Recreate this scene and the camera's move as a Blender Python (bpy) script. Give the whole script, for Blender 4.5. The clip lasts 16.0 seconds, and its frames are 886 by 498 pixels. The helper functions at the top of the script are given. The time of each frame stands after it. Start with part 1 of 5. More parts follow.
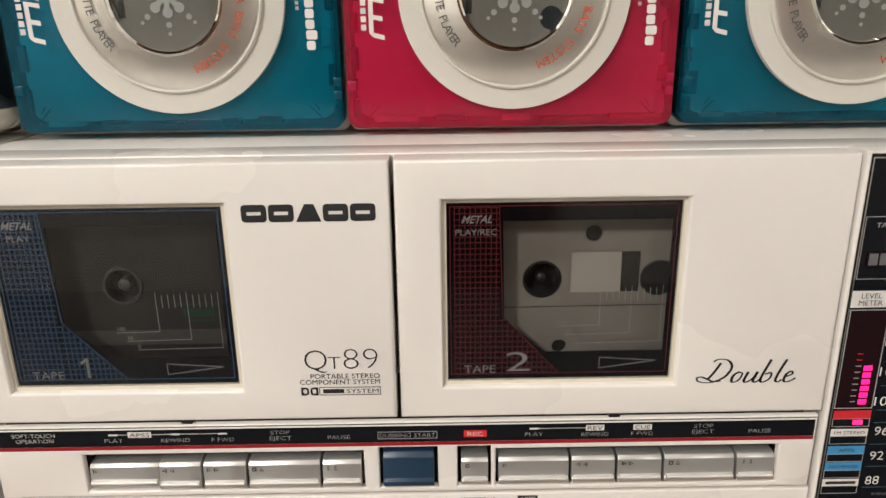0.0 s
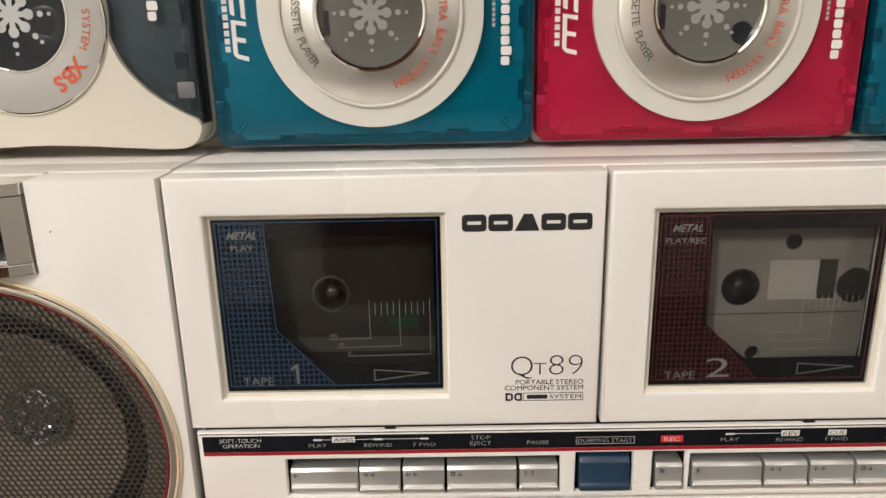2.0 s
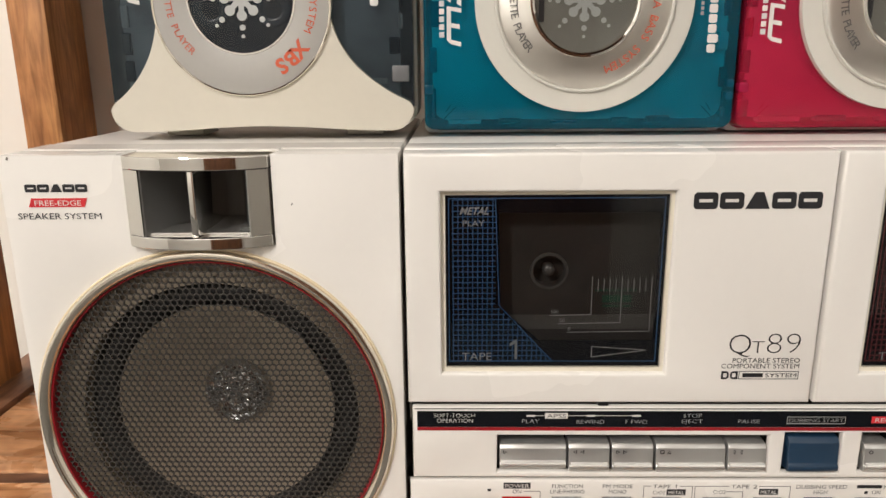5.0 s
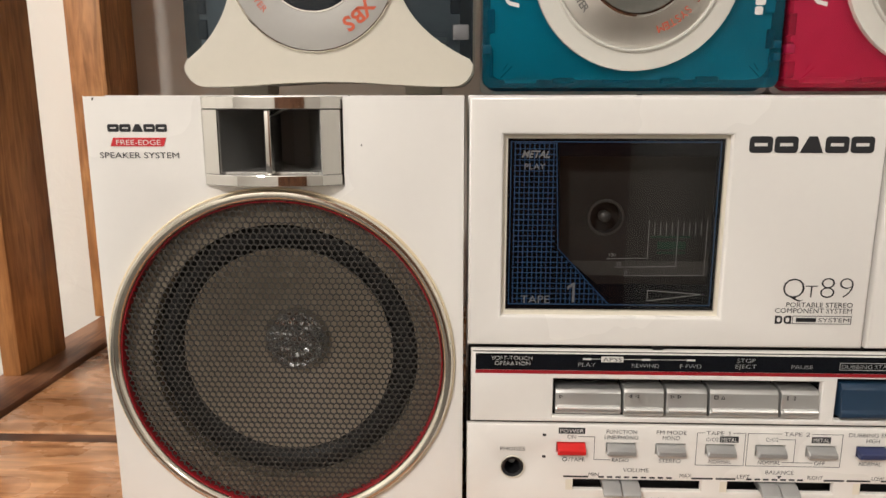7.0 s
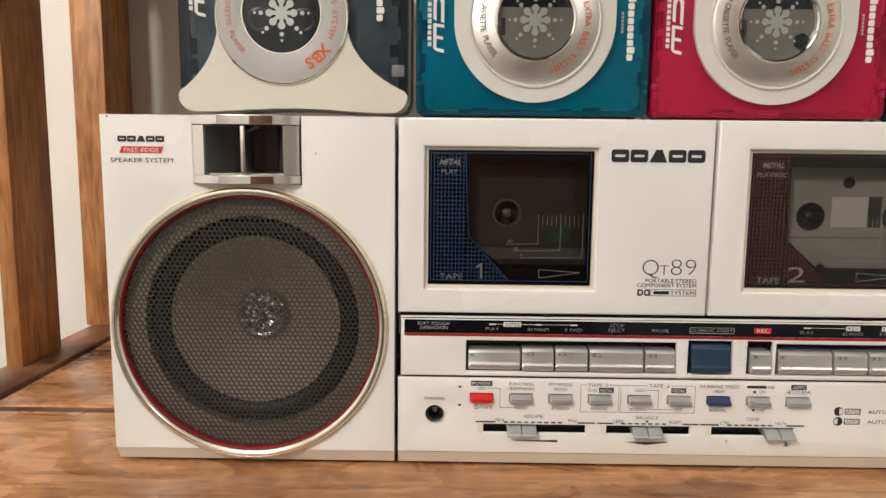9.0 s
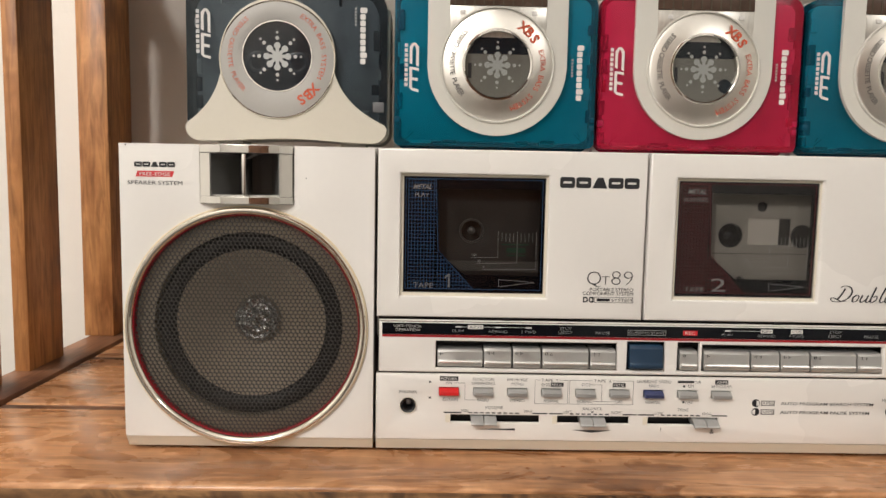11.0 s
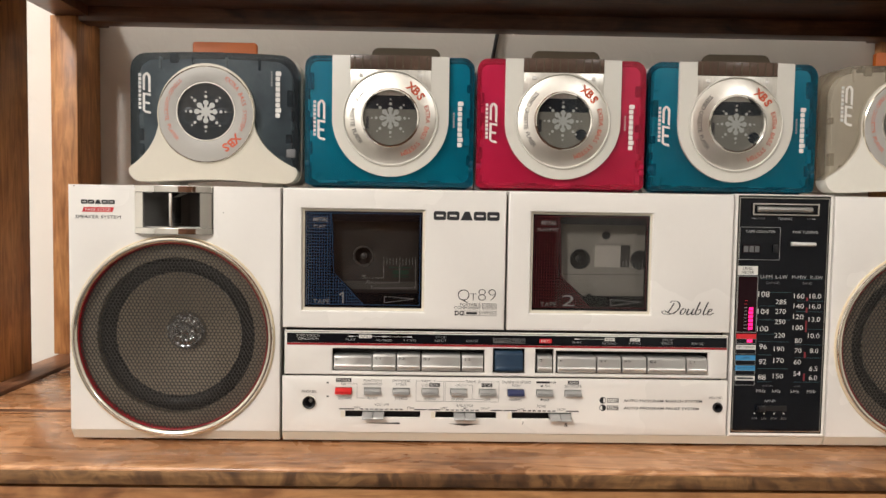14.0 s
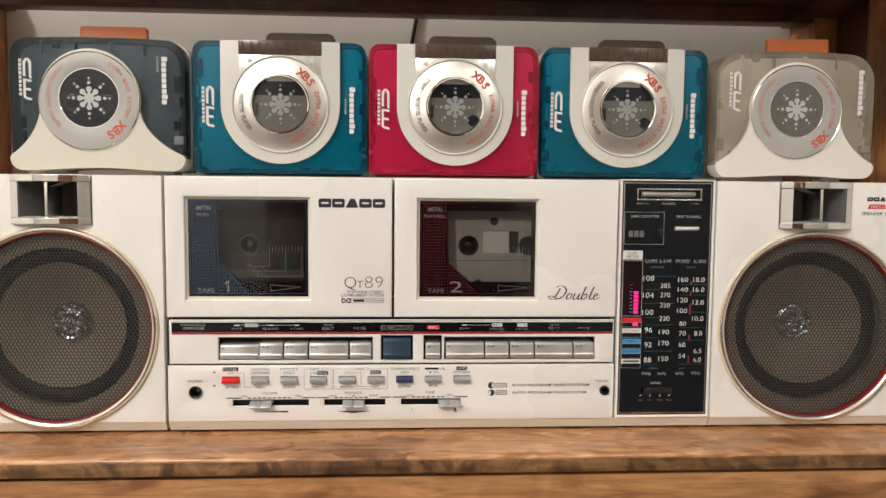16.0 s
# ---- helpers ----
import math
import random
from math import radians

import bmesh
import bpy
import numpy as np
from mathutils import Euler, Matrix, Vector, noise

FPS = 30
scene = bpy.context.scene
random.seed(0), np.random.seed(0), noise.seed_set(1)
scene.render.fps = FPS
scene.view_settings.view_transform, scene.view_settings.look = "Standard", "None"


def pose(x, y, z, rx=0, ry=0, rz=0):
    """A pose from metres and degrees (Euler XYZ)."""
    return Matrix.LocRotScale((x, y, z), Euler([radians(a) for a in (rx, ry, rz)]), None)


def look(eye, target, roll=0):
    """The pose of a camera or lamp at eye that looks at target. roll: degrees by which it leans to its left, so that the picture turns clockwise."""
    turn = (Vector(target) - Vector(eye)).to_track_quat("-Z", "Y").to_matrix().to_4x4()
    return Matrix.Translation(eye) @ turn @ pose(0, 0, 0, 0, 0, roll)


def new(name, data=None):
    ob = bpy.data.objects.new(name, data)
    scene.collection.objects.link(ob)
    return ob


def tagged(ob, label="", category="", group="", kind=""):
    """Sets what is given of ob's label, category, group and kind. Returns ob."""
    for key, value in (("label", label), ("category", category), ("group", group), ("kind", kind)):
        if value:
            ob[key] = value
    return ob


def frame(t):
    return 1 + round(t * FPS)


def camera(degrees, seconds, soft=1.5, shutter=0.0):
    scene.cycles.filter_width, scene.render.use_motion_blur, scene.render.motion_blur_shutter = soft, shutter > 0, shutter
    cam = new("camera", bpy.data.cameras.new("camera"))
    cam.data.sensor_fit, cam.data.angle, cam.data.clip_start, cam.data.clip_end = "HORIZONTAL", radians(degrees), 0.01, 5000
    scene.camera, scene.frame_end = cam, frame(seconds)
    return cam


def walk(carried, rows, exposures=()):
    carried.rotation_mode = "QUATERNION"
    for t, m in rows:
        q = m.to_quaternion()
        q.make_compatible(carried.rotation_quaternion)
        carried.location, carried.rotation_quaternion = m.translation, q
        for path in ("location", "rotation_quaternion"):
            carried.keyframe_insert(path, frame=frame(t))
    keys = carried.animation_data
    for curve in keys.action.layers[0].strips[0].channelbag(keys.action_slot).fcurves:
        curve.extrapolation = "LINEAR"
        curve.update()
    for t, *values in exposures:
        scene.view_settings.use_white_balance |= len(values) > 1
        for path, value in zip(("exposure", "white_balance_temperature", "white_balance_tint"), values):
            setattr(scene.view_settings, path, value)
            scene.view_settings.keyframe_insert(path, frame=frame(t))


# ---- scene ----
cam = camera(63.8, 16.0)
PATH = [
    (0, (0.169, -0.23, 0.212), (0.176, 1.679, -0.384), -0.8),
    (0.5, (0.149, -0.23, 0.212), (0.145, 1.681, -0.379), -1.1),
    (1, (0.125, -0.229, 0.21), (0.133, 1.684, -0.375), -1.0),
    (1.5, (0.108, -0.233, 0.213), (0.11, 1.681, -0.365), -1.1),
    (2, (0.098, -0.237, 0.213), (0.083, 1.684, -0.343), -1.1),
    (2.5, (0.085, -0.241, 0.214), (0.045, 1.683, -0.332), -1.2),
    (3, (0.067, -0.242, 0.215), (0.029, 1.682, -0.327), -0.9),
    (3.5, (0.053, -0.243, 0.21), (0.021, 1.686, -0.318), -0.7),
    (4, (0.041, -0.243, 0.207), (0.011, 1.686, -0.319), -0.6),
    (4.5, (0.029, -0.245, 0.206), (-0.003, 1.686, -0.316), -0.6),
    (6.8, (0.001, -0.262, 0.170), (-0.065, 1.694, -0.236), 0.0),
    (7, (0.000, -0.265, 0.169), (-0.065, 1.692, -0.238), 0.0),
    (7.5, (0.005, -0.280, 0.162), (-0.050, 1.683, -0.213), 0.3),
    (8, (0.011, -0.301, 0.156), (-0.028, 1.671, -0.175), 0.6),
    (8.5, (0.02, -0.324, 0.155), (-0.011, 1.655, -0.136), 0.7),
    (9, (0.026, -0.344, 0.153), (0.007, 1.638, -0.109), 0.6),
    (11.3, (0.033, -0.415, 0.154), (0.069, 1.577, -0.014), 1.1),
    (11.5, (0.036, -0.427, 0.151), (0.064, 1.568, 0.005), 1.0),
    (12, (0.04, -0.45, 0.151), (0.079, 1.546, 0.044), 0.9),
    (12.5, (0.053, -0.461, 0.148), (0.104, 1.536, 0.047), 0.8),
    (13, (0.067, -0.472, 0.152), (0.119, 1.525, 0.057), 0.8),
    (13.5, (0.085, -0.478, 0.152), (0.126, 1.519, 0.055), 0.8),
    (14, (0.101, -0.483, 0.156), (0.136, 1.514, 0.052), 0.9),
    (14.5, (0.12, -0.489, 0.154), (0.16, 1.508, 0.05), 0.9),
    (15, (0.136, -0.485, 0.152), (0.182, 1.512, 0.044), 0.8),
    (15.5, (0.149, -0.48, 0.153), (0.205, 1.515, 0.033), 0.7),
    (16, (0.160, -0.484, 0.158), (0.271, 1.508, 0.013), 0.5),
]
walk(cam, [(t, look(eye, target, roll)) for t, eye, target, roll in PATH],
     exposures=[(0.0, -0.05), (4.5, -0.05), (7.0, -0.16), (9.0, -0.15), (11.5, -0.15), (13.0, -0.06), (14.5, -0.05), (15.5, -0.03), (16.0, 0.01)])

# ---- light: a globe lamp in the room and two added, unseen fill lights ----
world = bpy.data.worlds.new("world")
scene.world = world
world.use_nodes = True
world.node_tree.nodes["Background"].inputs[0].default_value = (0.9, 0.85, 0.8, 1)
world.node_tree.nodes["Background"].inputs[1].default_value = 0.05


globe = bpy.data.lights.new("ceiling_globe_light", "POINT")
globe.energy, globe.color, globe.shadow_soft_size = 101, (1.0, 0.962, 0.918), 0.11
new("ceiling_globe_light", globe).location = (-0.90, -1.60, 1.38)
# Unseen fill from the right, added to brighten that side.
globe = bpy.data.lights.new("right_fill_light", "POINT")
globe.energy, globe.color, globe.shadow_soft_size = 20, (1.0, 0.962, 0.918), 0.11
new("right_fill_light", globe).location = (1.3, -1.9, 1.40)
# Unseen fill over the rack, near the wall, added to brighten the wall.
globe = bpy.data.lights.new("wall_fill_light", "POINT")
globe.energy, globe.color, globe.shadow_soft_size = 35, (1.0, 0.955, 0.90), 0.06
new("wall_fill_light", globe).location = (-0.62, -0.02, 1.30)


# ---- materials ----
def nodes_of(name):
    mat = bpy.data.materials.new(name)
    mat.use_nodes = True
    tree = mat.node_tree
    return mat, tree, tree.nodes["Principled BSDF"]


def link(tree, a, b):
    tree.links.new(a, b)


def tex(tree, kind, scale, detail=3.0, stretch=(1, 1, 1), distortion=0.0):
    co = tree.nodes.new("ShaderNodeTexCoord")
    mp = tree.nodes.new("ShaderNodeMapping")
    mp.inputs["Scale"].default_value = stretch
    link(tree, co.outputs["Object"], mp.inputs["Vector"])
    n = tree.nodes.new(kind)
    n.inputs["Scale"].default_value = scale
    if kind == "ShaderNodeTexNoise":
        n.inputs["Detail"].default_value = detail
        n.inputs["Distortion"].default_value = distortion
    link(tree, mp.outputs["Vector"], n.inputs["Vector"])
    return n


def ramp(tree, source, stops):
    r = tree.nodes.new("ShaderNodeValToRGB")
    els = r.color_ramp.elements
    while len(els) < len(stops):
        els.new(0.5)
    for e, (p, c) in zip(els, stops):
        e.position, e.color = p, (*c, 1)
    link(tree, source, r.inputs["Fac"])
    return r.outputs["Color"]


def bump(tree, bsdf, source, strength, distance):
    b = tree.nodes.new("ShaderNodeBump")
    b.inputs["Strength"].default_value, b.inputs["Distance"].default_value = strength, distance
    link(tree, source, b.inputs["Height"])
    link(tree, b.outputs["Normal"], bsdf.inputs["Normal"])


def plain(name, colour, rough=0.4, metal=0.0, vary=0.08, scale=60, grain=0.0, coat=0.0, spec=0.5):
    """A paint, plastic or metal with faint stains at two scales and a fine relief."""
    mat, tree, bsdf = nodes_of(name)
    big = tex(tree, "ShaderNodeTexNoise", scale * 0.25, 4)
    fine = tex(tree, "ShaderNodeTexNoise", scale * 8, 2)
    mix = tree.nodes.new("ShaderNodeMath")
    mix.operation = "MULTIPLY_ADD"
    mix.inputs[1].default_value = 0.3
    link(tree, fine.outputs["Fac"], mix.inputs[0])
    link(tree, big.outputs["Fac"], mix.inputs[2])
    lo = tuple(c * (1 - vary) for c in colour)
    hi = tuple(min(1, c * (1 + vary * 0.5)) for c in colour)
    link(tree, ramp(tree, mix.outputs[0], [(0.35, lo), (0.95, hi)]), bsdf.inputs["Base Color"])
    rr = tree.nodes.new("ShaderNodeMapRange")
    rr.inputs["To Min"].default_value, rr.inputs["To Max"].default_value = rough * 0.8, min(1, rough * 1.25)
    link(tree, big.outputs["Fac"], rr.inputs["Value"])
    link(tree, rr.outputs["Result"], bsdf.inputs["Roughness"])
    bsdf.inputs["Metallic"].default_value = metal
    bsdf.inputs["Coat Weight"].default_value = coat
    bsdf.inputs["Specular IOR Level"].default_value = spec
    if grain:
        bump(tree, bsdf, fine.outputs["Fac"], grain, 0.0004)
    return mat


def brushed(name, colour, rough, stretch, metal=1.0):
    mat, tree, bsdf = nodes_of(name)
    n = tex(tree, "ShaderNodeTexNoise", 90, 3, stretch)
    link(tree, ramp(tree, n.outputs["Fac"], [(0.3, tuple(c * 0.8 for c in colour)), (0.7, colour)]), bsdf.inputs["Base Color"])
    bsdf.inputs["Metallic"].default_value, bsdf.inputs["Roughness"].default_value = metal, rough
    bump(tree, bsdf, n.outputs["Fac"], 0.12, 0.0002)
    return mat


def wood(name, dark, mid, light, along="x", rough=0.32, figure=1.0, swirl_stretch=0.7, knot=None):
    """Oiled hardwood: long grain, wavy figure, darker streaks; every board differs."""
    mat, tree, bsdf = nodes_of(name)
    co = tree.nodes.new("ShaderNodeTexCoord")
    info = tree.nodes.new("ShaderNodeObjectInfo")
    shift = tree.nodes.new("ShaderNodeVectorMath")
    shift.operation = "MULTIPLY_ADD"
    link(tree, info.outputs["Random"], shift.inputs[0])
    shift.inputs[1].default_value = (7, 5, 3)
    link(tree, co.outputs["Object"], shift.inputs[2])

    def noise_at(scale, stretch, detail, dist):
        mp = tree.nodes.new("ShaderNodeMapping")
        s = {"x": stretch, "y": (stretch[1], stretch[0], stretch[2]), "z": (stretch[1], stretch[2], stretch[0])}[along]
        mp.inputs["Scale"].default_value = s
        link(tree, shift.outputs[0], mp.inputs["Vector"])
        n = tree.nodes.new("ShaderNodeTexNoise")
        n.inputs["Scale"].default_value, n.inputs["Detail"].default_value, n.inputs["Distortion"].default_value = scale, detail, dist
        link(tree, mp.outputs[0], n.inputs["Vector"])
        return n

    swirl = noise_at(22, (swirl_stretch, 1.2, 1.2), 9, 1.7 * figure)
    fibre = noise_at(105, (0.20, 2.0, 2.0), 8, 0.9)
    flame = noise_at(15, (2.4, 0.6, 0.6), 4, 1.6)
    streak = noise_at(16, (0.12, 1.6, 1.6), 3, 1.0)
    a = ramp(tree, swirl.outputs["Fac"], [(0.32, dark), (0.46, mid), (0.56, light), (0.70, mid)])
    b = ramp(tree, streak.outputs["Fac"], [(0.33, (0.68, 0.62, 0.56)), (0.6, (1.0, 1.0, 1.0))])
    c = ramp(tree, fibre.outputs["Fac"], [(0.34, (0.46, 0.40, 0.34)), (0.60, (1.0, 1.0, 1.0))])
    m1 = tree.nodes.new("ShaderNodeMix")
    m1.data_type, m1.blend_type = "RGBA", "MULTIPLY"
    m1.inputs["Factor"].default_value = 0.7
    link(tree, a, m1.inputs["A"])
    link(tree, b, m1.inputs["B"])
    m2 = tree.nodes.new("ShaderNodeMix")
    m2.data_type, m2.blend_type = "RGBA", "MULTIPLY"
    m2.inputs["Factor"].default_value = 0.8
    link(tree, m1.outputs["Result"], m2.inputs["A"])
    link(tree, c, m2.inputs["B"])
    bands = ramp(tree, flame.outputs["Fac"], [(0.40, (0.76, 0.74, 0.72)), (0.60, (1.0, 1.0, 1.0))])
    m4 = tree.nodes.new("ShaderNodeMix")
    m4.data_type, m4.blend_type = "RGBA", "MULTIPLY"
    m4.inputs["Factor"].default_value = 0.6 * min(1.0, figure * 0.6)
    link(tree, m2.outputs["Result"], m4.inputs["A"])
    link(tree, bands, m4.inputs["B"])
    colour = m4.outputs["Result"]
    if knot:
        rel = tree.nodes.new("ShaderNodeVectorMath")
        rel.operation = "MULTIPLY_ADD"
        link(tree, co.outputs["Object"], rel.inputs[0])
        rel.inputs[1].default_value = (0.72, 1.2, 2.2)
        rel.inputs[2].default_value = (-knot[0] * 0.72, -knot[1] * 1.2, -knot[2] * 2.2)
        far = tree.nodes.new("ShaderNodeVectorMath")
        far.operation = "LENGTH"
        link(tree, rel.outputs[0], far.inputs[0])
        bent = tree.nodes.new("ShaderNodeMath")
        bent.operation = "MULTIPLY_ADD"
        link(tree, swirl.outputs["Fac"], bent.inputs[0])
        bent.inputs[1].default_value = 0.075
        link(tree, far.outputs["Value"], bent.inputs[2])
        rings = ramp(tree, bent.outputs[0], [(0.050, (0.30, 0.25, 0.22)), (0.058, (0.62, 0.55, 0.50)), (0.066, (0.38, 0.32, 0.28)), (0.076, (0.85, 0.80, 0.75)), (0.082, (0.62, 0.56, 0.50)), (0.094, (1.0, 1.0, 1.0))])
        m3 = tree.nodes.new("ShaderNodeMix")
        m3.data_type, m3.blend_type = "RGBA", "MULTIPLY"
        m3.inputs["Factor"].default_value = 0.9
        link(tree, colour, m3.inputs["A"])
        link(tree, rings, m3.inputs["B"])
        colour = m3.outputs["Result"]
    link(tree, colour, bsdf.inputs["Base Color"])
    rr = tree.nodes.new("ShaderNodeMapRange")
    rr.inputs["To Min"].default_value, rr.inputs["To Max"].default_value = rough * 0.8, rough * 1.4
    link(tree, swirl.outputs["Fac"], rr.inputs["Value"])
    link(tree, rr.outputs["Result"], bsdf.inputs["Roughness"])
    bump(tree, bsdf, fibre.outputs["Fac"], 0.25, 0.0006)
    return mat


def smoked_glass(name, tint, gloss_rough=0.03):
    """A thin clear pane: what lies behind shows through its tint, with a mirror gloss on top."""
    mat = bpy.data.materials.new(name)
    mat.use_nodes = True
    tree = mat.node_tree
    tree.nodes.clear()
    out = tree.nodes.new("ShaderNodeOutputMaterial")
    tr = tree.nodes.new("ShaderNodeBsdfTransparent")
    tr.inputs[0].default_value = (*tint, 1)
    gl = tree.nodes.new("ShaderNodeBsdfGlossy")
    gl.inputs["Roughness"].default_value = gloss_rough
    fr = tree.nodes.new("ShaderNodeFresnel")
    fr.inputs["IOR"].default_value = 1.45
    mx = tree.nodes.new("ShaderNodeMixShader")
    link(tree, fr.outputs[0], mx.inputs[0])
    link(tree, tr.outputs[0], mx.inputs[1])
    link(tree, gl.outputs[0], mx.inputs[2])
    link(tree, mx.outputs[0], out.inputs["Surface"])
    return mat


def tinted_plastic(name, tint, body):
    """Clear coloured plastic: the works behind it show through its tint, with a little haze and a glossy skin."""
    mat = bpy.data.materials.new(name)
    mat.use_nodes = True
    tree = mat.node_tree
    tree.nodes.clear()
    out = tree.nodes.new("ShaderNodeOutputMaterial")
    tr = tree.nodes.new("ShaderNodeBsdfTransparent")
    tr.inputs[0].default_value = (*tint, 1)
    cloud = tex(tree, "ShaderNodeTexNoise", 45, 4)
    haze = tree.nodes.new("ShaderNodeBsdfDiffuse")
    link(tree, ramp(tree, cloud.outputs["Fac"], [(0.3, tuple(c * 0.6 for c in body)), (0.7, body)]), haze.inputs[0])
    gl = tree.nodes.new("ShaderNodeBsdfGlossy")
    gl.inputs["Roughness"].default_value = 0.14
    fr = tree.nodes.new("ShaderNodeFresnel")
    fr.inputs["IOR"].default_value = 1.40
    m1 = tree.nodes.new("ShaderNodeMixShader")
    m1.inputs[0].default_value = 0.30
    link(tree, tr.outputs[0], m1.inputs[1])
    link(tree, haze.outputs[0], m1.inputs[2])
    m2 = tree.nodes.new("ShaderNodeMixShader")
    link(tree, fr.outputs[0], m2.inputs[0])
    link(tree, m1.outputs[0], m2.inputs[1])
    link(tree, gl.outputs[0], m2.inputs[2])
    link(tree, m2.outputs[0], out.inputs["Surface"])
    return mat


def spun(name, colour, rough, turn_axis="Y"):
    """Lathe-turned metal: the gloss streaks across the fine rings."""
    mat, tree, bsdf = nodes_of(name)
    n = tex(tree, "ShaderNodeTexNoise", 120, 3)
    link(tree, ramp(tree, n.outputs["Fac"], [(0.3, tuple(c * 0.93 for c in colour)), (0.7, colour)]), bsdf.inputs["Base Color"])
    bsdf.inputs["Metallic"].default_value, bsdf.inputs["Roughness"].default_value = 1.0, rough
    bsdf.inputs["Anisotropic"].default_value = 0.55
    tg = tree.nodes.new("ShaderNodeTangent")
    tg.direction_type, tg.axis = "RADIAL", turn_axis
    link(tree, tg.outputs[0], bsdf.inputs["Tangent"])
    return mat


def glowing(name, colour, strength):
    mat, tree, bsdf = nodes_of(name)
    bsdf.inputs["Base Color"].default_value = (*colour, 1)
    bsdf.inputs["Emission Color"].default_value = (*colour, 1)
    bsdf.inputs["Emission Strength"].default_value = strength
    return mat


def plaster(name, colour, size=1.0):
    mat, tree, bsdf = nodes_of(name)
    n = tex(tree, "ShaderNodeTexNoise", 55 * size, 6, (1, 1, 1), 0.6)
    m = tex(tree, "ShaderNodeTexNoise", 4 * size, 3)
    link(tree, ramp(tree, m.outputs["Fac"], [(0.3, tuple(c * 0.93 for c in colour)), (0.7, colour)]), bsdf.inputs["Base Color"])
    bsdf.inputs["Roughness"].default_value = 0.85
    bump(tree, bsdf, n.outputs["Fac"], 0.5, 0.0018)
    return mat


WHITE = plain("cream_white_plastic", (0.80, 0.770, 0.732), 0.26, vary=0.035, scale=30, grain=0.04)
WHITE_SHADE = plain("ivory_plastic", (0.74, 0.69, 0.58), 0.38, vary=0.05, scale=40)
YELLOWED = plain("yellowed_plastic", (0.78, 0.66, 0.46), 0.35, vary=0.1, scale=40)
BLACK = plain("black_plastic", (0.012, 0.012, 0.014), 0.35, vary=0.2)
GLOSS_BLACK = plain("gloss_black_panel", (0.005, 0.006, 0.009), 0.10, vary=0.2, spec=0.35)
DARK = plain("dark_recess", (0.02, 0.018, 0.017), 0.6, vary=0.2)
CHROME = plain("chrome", (0.86, 0.84, 0.80), 0.04, 1.0, vary=0.05, scale=40)
CHAMPAGNE = plain("champagne_metal", (0.90, 0.84, 0.74), 0.11, 1.0, vary=0.12, scale=90)
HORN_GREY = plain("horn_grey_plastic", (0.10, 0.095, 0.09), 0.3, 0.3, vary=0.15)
# One chrome in two tones: dark and bright reflections put into the colours.
HORN_SHADE = plain("horn_shaded_chrome", (0.36, 0.36, 0.355), 0.24, 0.75, vary=0.3, scale=60)
HORN_LIT = plain("horn_lit_chrome", (0.60, 0.59, 0.57), 0.26, 0.8, vary=0.2, scale=60)
CATCH_METAL = brushed("catch_plate_metal", (0.72, 0.70, 0.65), 0.30, (6, 1, 1), 0.85)
SILVER = brushed("satin_silver", (0.62, 0.60, 0.57), 0.33, (1, 1, 6))
KEY_SILVER = plain("key_silver_paint", (0.54, 0.535, 0.52), 0.30, 0.70, vary=0.06)
RIDGE = plain("bright_key_ridge", (0.80, 0.79, 0.77), 0.25, 0.4, vary=0.05)
SILVER_KNOB = plain("silver_paint", (0.46, 0.46, 0.455), 0.32, 0.5, vary=0.08)
SPUN = spun("spun_aluminium", (0.74, 0.71, 0.655), 0.33)
GREY_PAINT = plain("silver_grey_paint", (0.40, 0.385, 0.36), 0.55, 0.2, vary=0.06)
GRILLE = plain("grille_metal", (0.072, 0.066, 0.060), 0.30, 0.4, vary=0.12)
CONE = plain("speaker_cone", (0.36, 0.297, 0.225), 0.6, vary=0.12)
BASKET = plain("basket_card", (0.27, 0.222, 0.165), 0.6, vary=0.15)
SURROUND = plain("rubber_surround", (0.006, 0.006, 0.007), 0.5, vary=0.2)
CAP = plain("dust_cap_metal", (0.62, 0.63, 0.64), 0.16, 1.0, vary=0.45, scale=40, grain=1.0)
RED = plain("red_trim", (0.30, 0.008, 0.016), 0.35, vary=0.1)
RED_KEY = plain("red_switch", (0.65, 0.02, 0.02), 0.35, vary=0.08)
NAVY = plain("navy_blue_key", (0.011, 0.035, 0.072), 0.35, vary=0.1)
NAVY_SW = plain("navy_switch", (0.035, 0.045, 0.12), 0.35, vary=0.1)
INK = plain("black_ink", (0.015, 0.015, 0.018), 0.5, vary=0.1)
INK_WHITE = plain("white_ink", (0.72, 0.70, 0.67), 0.5, vary=0.06)
INK_GREY = plain("grey_ink", (0.38, 0.38, 0.38), 0.5, vary=0.1)
INK_SLATE = plain("slate_ink", (0.12, 0.115, 0.11), 0.5, vary=0.1)
INK_DIM = plain("dim_grey_ink", (0.13, 0.13, 0.135), 0.5, vary=0.1)
INK_RED = plain("red_ink", (0.62, 0.02, 0.03), 0.45, vary=0.08)
INK_ORANGE = plain("orange_ink", (0.56, 0.095, 0.04), 0.5, vary=0.1)
INK_BLUE = plain("blue_grid_ink", (0.03, 0.115, 0.28), 0.4, vary=0.1)
INK_WINE = plain("wine_grid_ink", (0.19, 0.014, 0.022), 0.4, vary=0.1)
INK_SKY = plain("sky_blue_ink", (0.05, 0.28, 0.55), 0.4, vary=0.1)
INK_TEAL = plain("dim_teal_ink", (0.03, 0.10, 0.12), 0.5, vary=0.1)
INK_GREEN = plain("green_ink", (0.012, 0.06, 0.035), 0.5, vary=0.1)
PANE = smoked_glass("smoked_pane", (0.86, 0.85, 0.84))
CLEAR = smoked_glass("clear_pane", (0.85, 0.85, 0.84))
